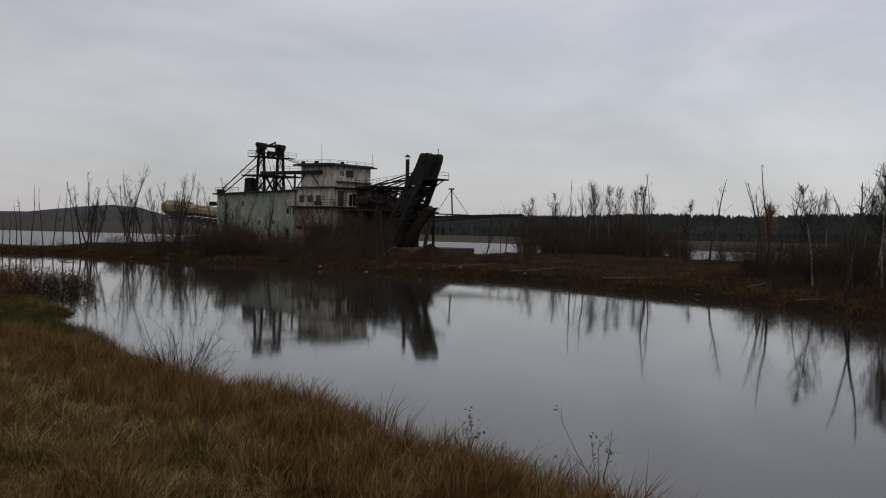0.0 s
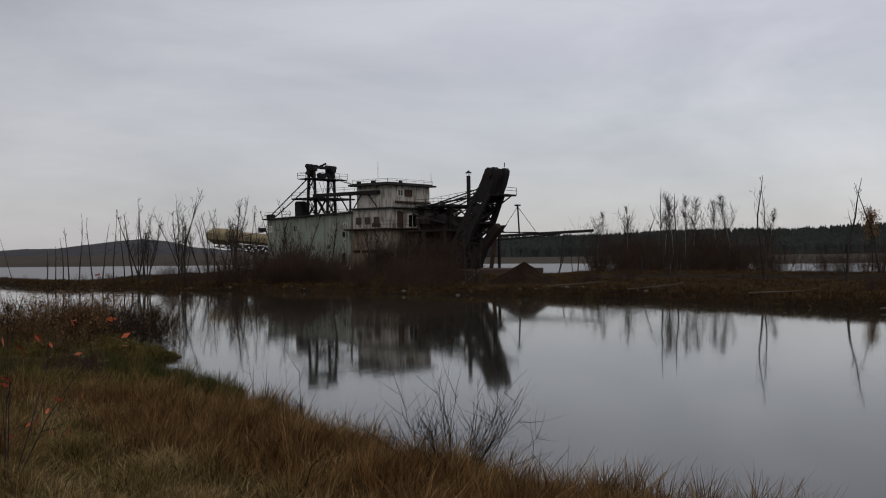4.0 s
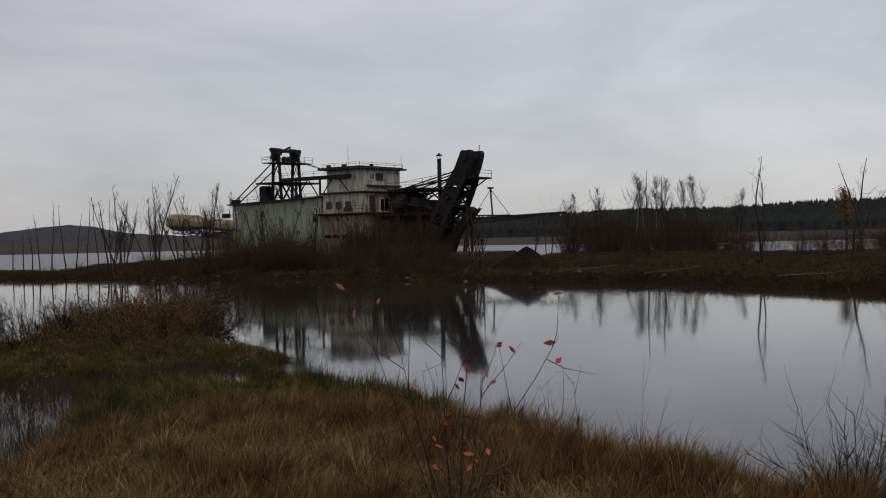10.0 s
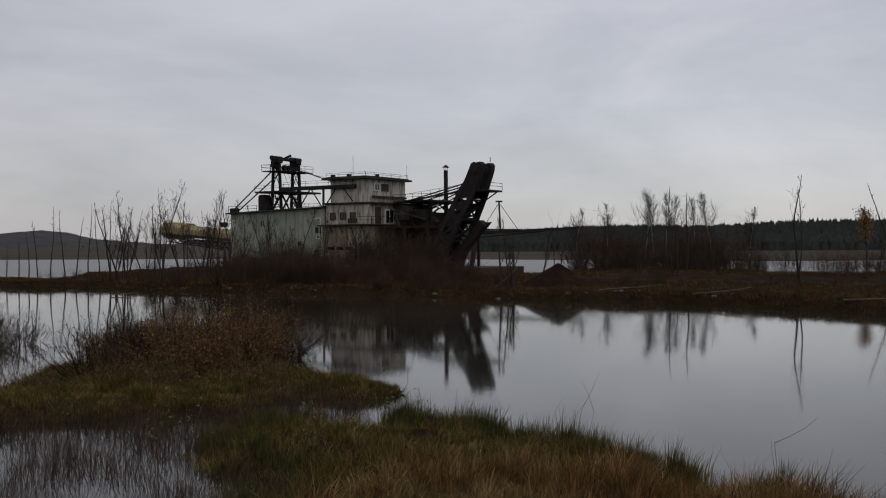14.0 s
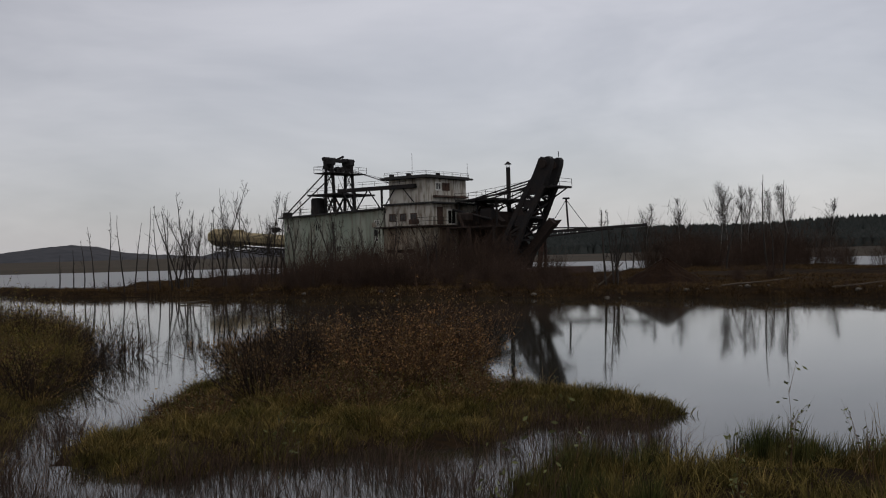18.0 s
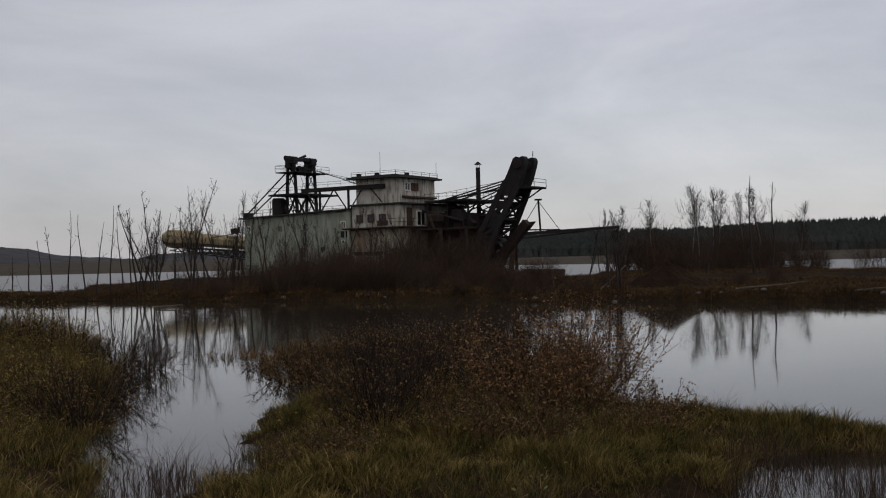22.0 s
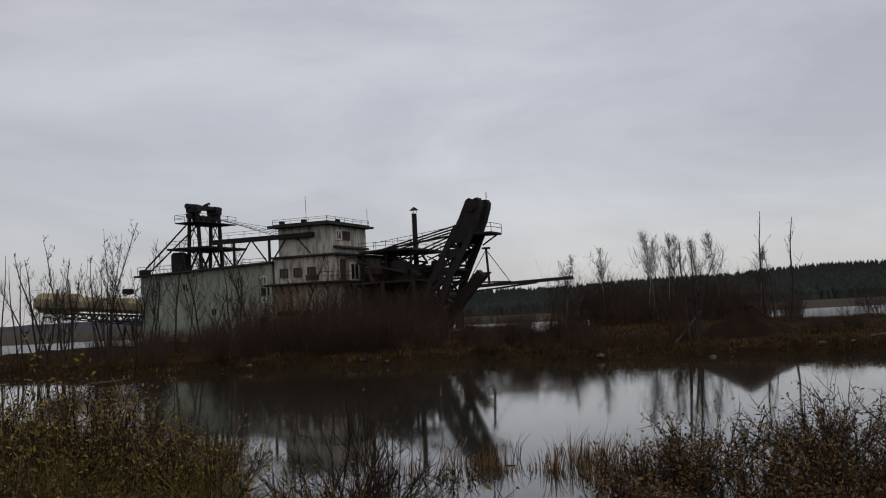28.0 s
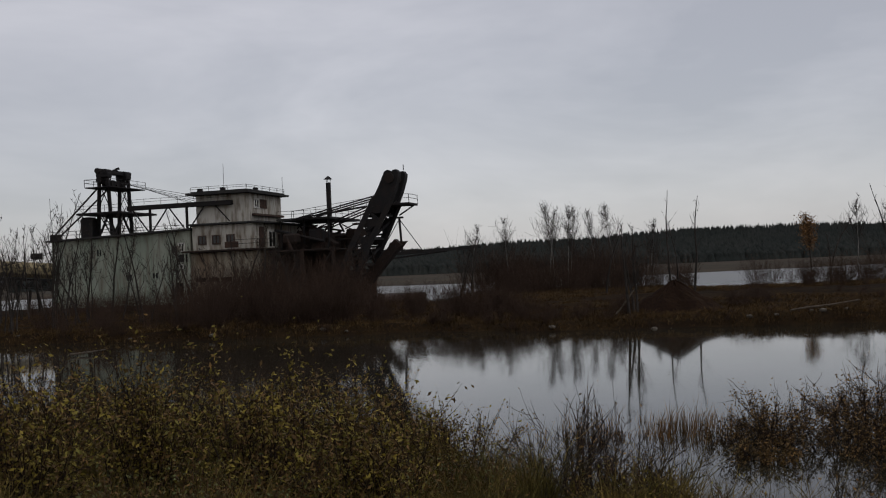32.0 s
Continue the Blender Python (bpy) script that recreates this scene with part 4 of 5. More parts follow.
def tree_lines(rng, height, limbs, twigs, r0, lean=(0, 0), low=0.35, spread=0.5, stems=1, kink=0.05):
    lines, tips = [], []
    trunks = []
    for s in range(stems):
        a = rng.uniform(0, 2 * np.pi)
        q = 0.0 if stems == 1 else rng.uniform(0.08, 0.3)
        base = np.array([np.cos(a), np.sin(a), 0]) * (0 if stems == 1 else 0.25)
        h = height * (1.0 if s == 0 else rng.uniform(0.6, 0.98))
        pts = curve_stem(rng, base, (lean[0] + np.cos(a) * q, lean[1] + np.sin(a) * q, 1), h, 0.1, 9, kink)
        pts[0, 2] -= 0.3
        r = r0 * (1.0 if s == 0 else 0.7)
        trunks.append((pts, np.linspace(r, r * 0.18, 9)))
        for _ in range(limbs):
            f = rng.uniform(low, 0.97)
            i = min(int(f * 8), 7)
            b = pts[i] + (pts[i + 1] - pts[i]) * (f * 8 - i)
            a2 = rng.uniform(0, 2 * np.pi)
            ln = height * spread * rng.uniform(0.35, 0.8) * (1.15 - f)
            lm = curve_stem(rng, b, (np.cos(a2), np.sin(a2), rng.uniform(0.9, 2.4)), ln * 1.15, 0.5, 5, 0.08)
            rl = r * (1 - f * 0.8) * 0.42
            lines.append((lm, np.linspace(rl, rl * 0.3, 5)))
            for _ in range(twigs):
                j = rng.integers(1, 5)
                tw = curve_stem(rng, lm[j], rng.normal(0, 0.45, 3) + (0, 0, 0.8), ln * rng.uniform(0.25, 0.7), 0.2, 4, 0.12)
                lines.append((tw, np.linspace(max(rl * 0.4, 0.012), 0.006, 4)))
                tips += [tw[1], tw[2], tw[3]]
    return trunks, lines, np.array(tips) if tips else np.zeros((0, 3))


def make_tree(name, label, rng, place, height, limbs=10, twigs=4, r0=0.09, mat=M_BARK, category="tree", leaf=None, leaf_n=0, **k):
    x, y = place
    thing = tagged(empty(name, pose(x, y, ground_z(x, y))), label, category)
    trunks, lines, tips = tree_lines(rng, height, limbs, twigs, r0, **k)
    for t in trunks:
        part("trunk", tube_mesh("trunk", [t], mat, 6), parent=thing)
    if lines:
        part("crown", tube_mesh("crown", lines, M_BARK), parent=thing)
    if leaf_n:
        pick = tips[rng.integers(0, len(tips), leaf_n)] + rng.normal(0, 0.25, (leaf_n, 3))
        part("foliage", leaf_mesh("foliage", pick, 0.16, leaf, rng), parent=thing)
    return thing


# thicket on the spit: six bushes built once, then repeated
rng = np.random.default_rng(11)
kinds = []
for i in range(6):
    b = make_bush("thicket_bush", "dense leafless brown willow bush on the spit", rng, rng.uniform(2.6, 3.3), 1.7, 70, 8, M_TWIG, r0=0.0135, splay=0.45, bend=0.3, curl=0.09)
    tagged(b, group="brown thicket on the spit")
    kinds.append(b)
    b.matrix_world = pose(0, 0, 0)
places = []


def scatter(n, x0, x1, y0, y1, s0, s1, least=0.15):
    for _ in range(n):
        x, y = rng.uniform(x0, x1), rng.uniform(y0, y1)
        if ground_z(x, y) < least or math.hypot(x + 1.4, y - 72) < 3.2:
            continue
        places.append((x, y, rng.uniform(s0, s1)))


# tall stand in front of the dredge, lower brush round it
scatter(36, -21.5, -14.3, 77, 91, 0.55, 0.85)
scatter(46, -16, -5, 76, 96, 0.3, 0.58)
scatter(28, -28, -21, 80, 95, 0.28, 0.5)
scatter(26, -38, -26, 87, 100, 0.1, 0.24)
scatter(60, -28, -6, 71, 80, 0.14, 0.36, 0.08)
scatter(20, -9, -3.6, 70, 86, 0.05, 0.13)
scatter(14, -54, -38, 96, 112, 0.08, 0.18)
scatter(14, -4, 3, 92, 104, 0.06, 0.14)
for _ in range(66):
    t, o = rng.uniform(-17, 9), rng.uniform(1.6, 8.5)
    x, y = -11.74 + 0.794 * t - 0.607 * o, 111.4 - 0.607 * t - 0.794 * o
    if ground_z(x, y) > 0.15:
        places.append((x, y, rng.uniform(0.3, 0.55) if t < -5 else rng.uniform(0.4, 0.6) if t < 1 else rng.uniform(0.6, 0.95)))
for _ in range(16):
    t, o = rng.uniform(1.5, 9), rng.uniform(1.5, 5)
    x, y = -11.74 + 0.794 * t - 0.607 * o, 111.4 - 0.607 * t - 0.794 * o
    if ground_z(x, y) > 0.15:
        places.append((x, y, rng.uniform(0.85, 1.25)))
# flat open spit beyond the mound, then the wood on its far side
scatter(60, 3, 22, 64, 98, 0.05, 0.14)
scatter(64, 8.6, 24, 112, 123.5, 0.6, 1.3)
scatter(90, 8.0, 25, 104, 118, 0.25, 0.85)
scatter(34, 27.5, 46, 93, 99, 0.35, 0.75)
scatter(22, 20, 33, 90, 99, 0.4, 0.66)
scatter(40, 18, 36, 66, 97, 0.06, 0.18)
scatter(60, 38, 66, 88, 106, 0.6, 1.1)
scatter(60, 15.5, 28, 36, 66, 0.4, 0.85)
scatter(26, 12.5, 17, 38, 58, 0.1, 0.25)
places += [(-4.9, 70.6, 0.34), (-4.2, 71.2, 0.3), (-5.6, 72.0, 0.26), (2.4, 71.6, 0.3), (3.0, 73.2, 0.36), (4.4, 72.4, 0.3), (5.4, 74.5, 0.34)]
edge = [(-38, 90.5), (-28, 85), (-23.4, 80), (-18, 77.5), (-13.5, 75), (-9, 69.8), (-5.5, 66.8), (-2, 65), (1, 63.4), (4, 60.2), (6.5, 55.5), (9, 50), (11, 45)]
for _ in range(90):
    i = int(rng.integers(0, len(edge) - 1))
    f, o = rng.uniform(), rng.uniform(0.2, 3.2)
    x, y = edge[i][0] * (1 - f) + edge[i + 1][0] * f + o * 0.3, edge[i][1] * (1 - f) + edge[i + 1][1] * f + o
    if math.hypot(x + 1.4, y - 72) > 2.6:
        places.append((x, y, rng.uniform(0.05, 0.12) if x < -25 or x > -6 else rng.uniform(0.1, 0.24)))
places.sort(key=lambda p: math.hypot(p[0] + 12, p[1] - 20))
rest = []
for i, (x, y, s) in enumerate(places):
    m = pose(x, y, ground_z(x, y) - 0.05, 0, 0, rng.uniform(0, 360)) @ Matrix.Diagonal((s * rng.uniform(0.9, 1.3), s * rng.uniform(0.9, 1.3), s, 1))
    if i < 6:
        kinds[i].matrix_world = m
    elif i < 290:
        c = copy_thing(kinds[i % 6], Matrix.Identity(4))
        c.matrix_basis = m
    else:
        rest.append((i % 6, np.array(m)))
if rest:
    packs = []
    for b in kinds:
        lines, tips = bush_lines(rng, 3.2, 2.2, 34, 6, 0.015, 0.30, 0.3, 0.10)
        packs.append(tubes(lines))
    V, F, n = [], [], 0
    for k, m in rest:
        co, li = packs[k]
        V.append(co @ m[:3, :3].T + m[:3, 3])
        F.append(li + n)
        n += len(co)
    tagged(new("far_thicket", mesh_from("far_thicket", np.concatenate(V), np.concatenate(F), M_TWIG)), "brown leafless scrub farther back on the spit", "bush", kind="stuff")

# slim dead poles standing at the spit's low end
dead = [(-38.4, 94.0, 3.0, 0.0), (-37.2, 92.4, 3.6, 0.03), (-35.9, 90.2, 4.4, 0.0), (-34.7, 89.2, 5.4, -0.02), (-33.5, 88.7, 5.2, -0.05), (-33.0, 89.5, 4.7, 0.0), (-32.1, 89.3, 5.7, 0.0), (-31.4, 90.0, 5.2, -0.04), (-30.6, 91.0, 4.9, 0.04), (-31.8, 94.9, 5.6, 0.0), (-40.5, 97.6, 2.6, 0.05)]
for x, y, h, ln in dead:
    make_tree("dead_tree", "slim bare dead tree on the low spit", rng, (x, y), h, limbs=int(rng.integers(3, 8)), twigs=2, r0=0.055, spread=0.3, lean=(ln, 0), low=0.35, kink=0.04)
bare = [(-30.2, 88.6, 5.3, 3, 0.0), (-29.5, 88.2, 5.8, 3, 0.03), (-28.9, 87.6, 6.6, 3, 0.03), (-27.2, 90.0, 7.5, 4, 0.0), (-27.0, 92.0, 5.5, 2, -0.12), (-26.1, 93.7, 5.3, 2, -0.2), (-25.3, 96.5, 6.0, 2, -0.25), (-24.6, 98.9, 6.4, 3, 0.0), (-23.5, 95.4, 6.9, 2, 0.02), (-22.2, 92.0, 6.2, 3, 0.05), (-20.9, 88.5, 5.1, 2, 0.1), (-19.1, 90.8, 5.8, 2, -0.1), (-17.7, 89.7, 5.3, 2, 0.1), (-15.4, 92.0, 5.3, 2, -0.05), (-20.0, 95.4, 6.7, 3, 0.0), (-12.6, 96.6, 5.1, 2, 0.1), (-26.0, 103.5, 7.6, 4, 0.05), (-28.3, 105.8, 6.4, 3, 0), (-29.9, 101.2, 5.3, 2, 0), (-33.3, 115.0, 7.5, 3, 0), (-4.7, 70.0, 3.9, 2, 0.03), (-4.2, 70.4, 3.0, 2, 0.1), (4.1, 110.4, 5.3, 2, 0.1), (6.2, 112.7, 5.1, 2, 0.0)]
for x, y, h, n, ln in bare:
    make_tree("bare_tree", "leafless grey tree with upswept branches", rng, (x, y), h, limbs=12, twigs=5, r0=0.07, spread=0.42, stems=n, lean=(ln, 0), low=0.25, kink=0.07)
tall = [(13.8, 73.5, 6.7, 2, (0.04, 0)), (10.9, 87.5, 6.3, 1, (0.0, 0)), (10.8, 89.2, 6.8, 2, (0.06, 0)), (15.6, 65.4, 6.0, 1, (0.02, 0)), (17.9, 63.1, 4.9, 1, (0.0, 0)), (16.8, 58.0, 6.2, 3, (0.05, 0)), (23.6, 73.6, 6.0, 1, (0, 0)), (9.9, 96.6, 5.2, 1, (0.05, 0)), (14.4, 41, 4.6, 2, (0.05, 0)), (25.3, 85.1, 7.0, 1, (0, 0)), (29.9, 96.6, 6.2, 2, (0, 0)), (34.5, 92.0, 8.0, 1, (0.02, 0))]
for x, y, h, n, ln in tall:
    make_tree("snag", "tall bare snag with few broken limbs", rng, (x, y), h, limbs=7, twigs=2, r0=0.085, spread=0.36, stems=n, lean=ln, low=0.45, kink=0.08)
for x, y, h in [(15.6, 116.1, 7.1), (16.8, 117.3, 7.8), (17.9, 116.7, 7.5), (19.1, 118.4, 7.2), (21.4, 117.3, 7.4), (22.5, 116.1, 7.6), (12.2, 117.3, 6.7), (26.0, 115.6, 6.9), (9.2, 118.4, 6.0), (35.6, 99.5, 6.8), (39.1, 99.7, 7.2), (42.5, 100.0, 6.9), (18.4, 47, 5.0), (19.4, 50, 5.4), (20.4, 46, 5.2), (21.0, 53, 5.8), (17.2, 52, 4.8)]:
    make_tree("birch", "leafless young birch with a pale trunk and fine crown", rng, (x, y), h, limbs=34, twigs=10, r0=0.055, mat=M_BIRCH, spread=0.58, low=0.35)
for x, y, h, n in [(30.0, 98.6, 5.4, 1700)]:
    make_tree("orange_tree", "small round tree still holding orange-brown leaves", rng, (x, y), h, limbs=26, twigs=6, r0=0.07, spread=0.42, low=0.4, leaf=M_ORANGE, leaf_n=n)


# grass and sedge
def blades(name, label, rng, tufts, per, height, spread, width, mat, lean=0.35):
    """One object of many bent, tapering blades standing in tufts at the given places."""
    T = np.asarray(tufts)
    n = len(T) * per
    c = np.repeat(T, per, 0)
    a = rng.uniform(0, 2 * np.pi, n)
    r = np.abs(rng.normal(0, spread, n))
    x, y = c[:, 0] + np.cos(a) * r, c[:, 1] + np.sin(a) * r
    z = np.repeat(T[:, 2], per) - 0.03
    h = height * rng.uniform(0.45, 1.15, n) * np.repeat(rng.uniform(0.65, 1.25, len(T)) * np.clip(0.9 + 0.42 * ripple(T[:, 0], T[:, 1], 0.55, 4.0), 0.35, 1.7), per)
    out = lean * rng.uniform(0.2, 1.3, n) + 0.3 * r / spread * lean
    a2 = a + rng.normal(0, 0.9, n)
    dx, dy = np.cos(a2) * out * h + 0.10 * h, np.sin(a2) * out * h
    wa = rng.uniform(0, np.pi, n)
    w = width * rng.uniform(0.6, 1.4, n)
    wx, wy = np.cos(wa) * w / 2, np.sin(wa) * w / 2
    V = np.empty((n, 6, 3))
    for k, (f, b, g) in enumerate(((0, 0, 1.0), (0.6, 0.36, 0.8), (1.0, 1.0, 0.15))):
        V[:, 2 * k, 0], V[:, 2 * k + 1, 0] = x + dx * b - wx * g, x + dx * b + wx * g
        V[:, 2 * k, 1], V[:, 2 * k + 1, 1] = y + dy * b - wy * g, y + dy * b + wy * g
        V[:, 2 * k, 2] = V[:, 2 * k + 1, 2] = z + h * f * (1 - 0.25 * np.clip(out, 0, 1) * b)
    i = np.arange(n)[:, None] * 6
    F = np.concatenate([i + np.array([0, 1, 3, 2]), i + np.array([2, 3, 5, 4])])
    ob = new(name, mesh_from(name, V, F, mat))
    return tagged(ob, label, "grass", kind="stuff")


def tuft_field(rng, n, x0, x1, y0, y1, keep):
    x, y = rng.uniform(x0, x1, n), rng.uniform(y0, y1, n)
    z = land_height(x, y)
    ok = keep(x, y, z)
    return np.stack([x, y, z], 1)[ok]


rng = np.random.default_rng(23)


def bank_side(x, y):
    """Distance inside the near bank's shore line."""
    return poly_distance(x, y, NEAR_BANK)


def olive_zone(x, y):
    """Positive where the green sedge of the bog takes over from the dry grass."""
    return (y - 23.2) + 0.3 * np.clip(-10.0 - x, 0, 20) + ripple(x, y, 2.2, 1.0) * 0.5


def mix_noise(x, y, s, seed):
    return ripple(x, y, s, seed) * 0.5


# dry tan and russet grass on the first bank
T = tuft_field(rng, 30000, -26, 3, 2.5, 25, lambda x, y, z: (z > -0.02) & (bank_side(x, y) > 0.0) & (olive_zone(x, y) < 0.4) & (y + 0.9 * x > -14) & (mix_noise(x, y, 1.8, 3.0) > -0.2))
blades("tan_grass", "tall tan dry grass matted on the bank", rng, T, 32, 0.30, 0.10, 0.007, M_TAN, lean=0.75)
T = tuft_field(rng, 30000, -22, 3, 2.5, 25, lambda x, y, z: (z > -0.05) & (bank_side(x, y) > -0.15) & (bank_side(x, y) < 6) & (olive_zone(x, y) < 0.2) & ((bank_side(x, y) < 1.1 + mix_noise(x, y, 1.1, 6.0)) | (mix_noise(x, y, 1.8, 3.0) < -0.1)))
blades("russet_grass", "russet dry sedge fringing the shore", rng, T, 32, 0.38, 0.085, 0.0075, M_RUSSET, lean=0.42)
T = tuft_field(rng, 15000, -22, 1, 5, 25, lambda x, y, z: (z > 0.0) & (bank_side(x, y) > 0.6) & (olive_zone(x, y) < 0.3) & (y + 0.9 * x > -10) & (mix_noise(x, y, 2.6, 11.0) > 0.12))
blades("olive_grass", "patches of low olive grass in the dry grass", rng, T, 22, 0.26, 0.09, 0.007, M_SEDGE, lean=0.7)
# olive sedge on the marsh and the tongue
T = tuft_field(rng, 42000, -32, -6, 10, 50, lambda x, y, z: (z > -0.04) & (bank_side(x, y) > -0.3) & (olive_zone(x, y) > -0.3) & (bank_side(x, y) < 9) & (mix_noise(x, y, 1.3, 8.0) > -0.55))
blades("olive_sedge", "dark olive sedge on the boggy bank", rng, T, 26, 0.22, 0.10, 0.008, M_SEDGE, lean=0.6)
T = tuft_field(rng, 9000, -32, -21, 36, 51, lambda x, y, z: (z > -0.04) & (bank_side(x, y) > -0.2) & (y > 38) & (mix_noise(x, y, 1.2, 2.5) > -0.1))
blades("tall_sedge", "tall dark olive sedge round the willows", rng, T, 26, 0.6, 0.12, 0.008, M_SEDGE, lean=0.5)
T = tuft_field(rng, 11000, -21, -11, 27.5, 41, lambda x, y, z: (z > -0.03) & (poly_distance(x, y, TONGUE) + ripple(x, y, 0.9, 3.0) * 0.25 > -0.2))
blades("tongue_sedge", "low olive and brown sedge on the tongue of land", rng, T, 30, 0.19, 0.10, 0.009, M_SEDGE, lean=0.6)
T = tuft_field(rng, 14000, -30, -7, 12, 48, lambda x, y, z: (z > -0.05) & (np.maximum(bank_side(x, y), poly_distance(x, y, TONGUE)) > -0.2) & (olive_zone(x, y) > -1.5) & (mix_noise(x, y, 1.2, 5.0) > 0.35))
blades("brown_sedge", "dead brown sedge mixed through the green", rng, T, 14, 0.28, 0.10, 0.007, M_TAN, lean=0.55)
# upright dark green sedge along the bog's water line
T = tuft_field(rng, 11000, -16, -8, 21, 30, lambda x, y, z: (z > -0.12) & (bank_side(x, y) > -0.35) & (bank_side(x, y) < 0.7) & (mix_noise(x, y, 0.9, 7.0) > 0.05))
blades("green_sedge", "upright dark green sedge along the bog's water line", rng, T, 24, 0.32, 0.08, 0.008, M_GREEN_SEDGE, lean=0.18)
# thin stalks standing in the pools
T = tuft_field(rng, 5200, -21, -12.5, 20, 32, lambda x, y, z: (z <= 0.02) & (z > -0.5) & (mix_noise(x, y, 1.0, 2.0) > -0.3))
T[:, 2] = np.maximum(T[:, 2], -0.1)
blades("pool_stalks", "thin dead stalks standing in the pools", rng, T, 9, 0.44, 0.15, 0.006, M_TWIG, lean=0.4)
T = np.array([(cx + rng.normal(0, 0.5), cy + rng.normal(0, 0.4), 0.0) for cx, cy, r in CLUMPS for _ in range(26)])
blades("clump_sedge", "small dead sedge clumps standing in the water", rng, T, 16, 0.36, 0.10, 0.008, M_RUSSET, lean=0.3)
# fringe and matted grass on the spit
T = tuft_field(rng, 90000, -56, 34, 22, 116, lambda x, y, z: (z > 0.0) & (poly_distance(x, y, SPIT) > -2.0) & (poly_distance(x, y, SPIT) < 16 + mix_noise(x, y, 4, 2)) & (z < 9))
blades("spit_grass", "flattened tan grass along the spit's edge", rng, T, 7, 0.22, 0.24, 0.024, M_MATTED, lean=0.95)
T = tuft_field(rng, 9000, -50, 24, 50, 104, lambda x, y, z: (z > 0.02) & (poly_distance(x, y, SPIT) > -2.0) & (poly_distance(x, y, SPIT) < 1.6) & (mix_noise(x, y, 2.2, 9.0) > 0.1))
blades("spit_grass", "pale dry grass patches along the spit's edge", rng, T, 6, 0.24, 0.22, 0.02, M_TAN, lean=0.9)

T = tuft_field(rng, 60000, -46, 18, 36, 96, lambda x, y, z: (z > 0.02) & (poly_distance(x, y, SPIT) > -1.0) & (poly_distance(x, y, SPIT) < 3.5 + mix_noise(x, y, 2, 2)))
blades("shore_grass", "dark brown grass hanging over the spit's edge", rng, T, 9, 0.26, 0.16, 0.018, M_MATTED, lean=0.8)

# near bushes
rng = np.random.default_rng(31)


def put(thing, x, y, turn=0, dz=-0.05, s=1.0):
    thing.matrix_world = pose(x, y, max(ground_z(x, y), -0.1) + dz, 0, 0, turn) @ Matrix.Scale(s, 4)
    return thing


put(make_bush("bare_bush", "small leafless twiggy bush at the water's edge", rng, 1.0, 0.8, 44, 11, M_DARKTWIG, r0=0.006, splay=0.9, bend=0.2, curl=0.08), -5.45, 18.4)
put(make_bush("bare_bush", "single leafless dark sprig by the shore", rng, 0.8, 0.1, 4, 5, M_BARK, r0=0.007, splay=0.1), -7.4, 21.4)
# tongue: spiky willows, half bare, holding orange and brown leaves
W = dict(r0=0.0095, category="bush")
put(make_bush("willow_bush", "half-bare dark willow with long rods leaning over the channel", rng, 1.18, 1.2, 60, 10, M_DARKTWIG, leaf=M_LEAF_B, leaf_n=450, leaf_size=0.05, splay=1.25, bend=0.12, **W), -17.8, 33.3)
put(make_bush("willow_bush", "spreading willow bush with orange and brown leaves on the tongue", rng, 1.20, 1.7, 70, 10, M_WILLOW, leaf=M_LEAF_B, leaf_n=2200, leaf_size=0.05, splay=0.8, bend=0.3, leaf2=(M_ORANGE, 1500, 0.4), **W), -15.8, 33.6)
put(make_bush("willow_bush", "willow bush with russet and orange leaves on the tongue", rng, 1.32, 1.5, 66, 10, M_WILLOW, leaf=M_ORANGE, leaf_n=2600, leaf_size=0.045, splay=0.6, bend=0.35, leaf2=(M_LEAF_B, 1800, 0.1), **W), -14.9, 34.6)
put(make_bush("willow_bush", "bare willow with upright dark rods at the tongue's end", rng, 1.04, 1.3, 59, 10, M_DARKTWIG, leaf=M_LEAF_B, leaf_n=450, leaf_size=0.045, splay=0.9, bend=0.15, **W), -15.2, 37.3)
put(make_bush("willow_bush", "bare willow rods leaning out over the pond", rng, 1.00, 0.9, 42, 9, M_DARKTWIG, leaf=M_LEAF_B, leaf_n=250, leaf_size=0.045, splay=1.3, bend=0.1, **W), -14.6, 36.3)
put(make_bush("willow_bush", "half-bare willow with sparse brown leaves at the tongue's end", rng, 0.97, 1.3, 56, 9, M_DARKTWIG, leaf=M_LEAF_B, leaf_n=750, leaf_size=0.045, splay=1.1, bend=0.15, **W), -17.4, 38.0)
for x, y, h in ((-18.0, 35.4, 0.6), (-16.2, 31.9, 0.5), (-14.8, 32.2, 0.5), (-18.4, 31.4, 0.4), (-17.0, 32.3, 0.6), (-14.4, 33.2, 0.45)):
    put(make_bush("willow_bush", "low brown willow scrub at the edge of the tongue", rng, h, 1.2, 42, 8, M_WILLOW, leaf=M_LEAF_B, leaf_n=1100, leaf_size=0.042, splay=1.2, bend=0.15, leaf2=(M_LEAF_G, 200, 0.1), **W), x, y)
put(make_bush("willow_bush", "bare spiky willow rods at the outer edge of the tongue", rng, 1.00, 1.0, 60, 10, M_DARKTWIG, leaf=M_LEAF_B, leaf_n=500, leaf_size=0.045, splay=1.0, bend=0.1, **W), -14.4, 38.3)
for x, y, h in ((-17.2, 35.2, 1.0), (-16.0, 36.0, 1.0), (-17.7, 36.4, 0.9)):
    put(make_bush("willow_bush", "half-bare willow with dark spiky rods on the tongue", rng, h, 1.1, 60, 10, M_DARKTWIG, leaf=M_LEAF_B, leaf_n=900, leaf_size=0.045, splay=0.8, bend=0.15, **W), x, y)
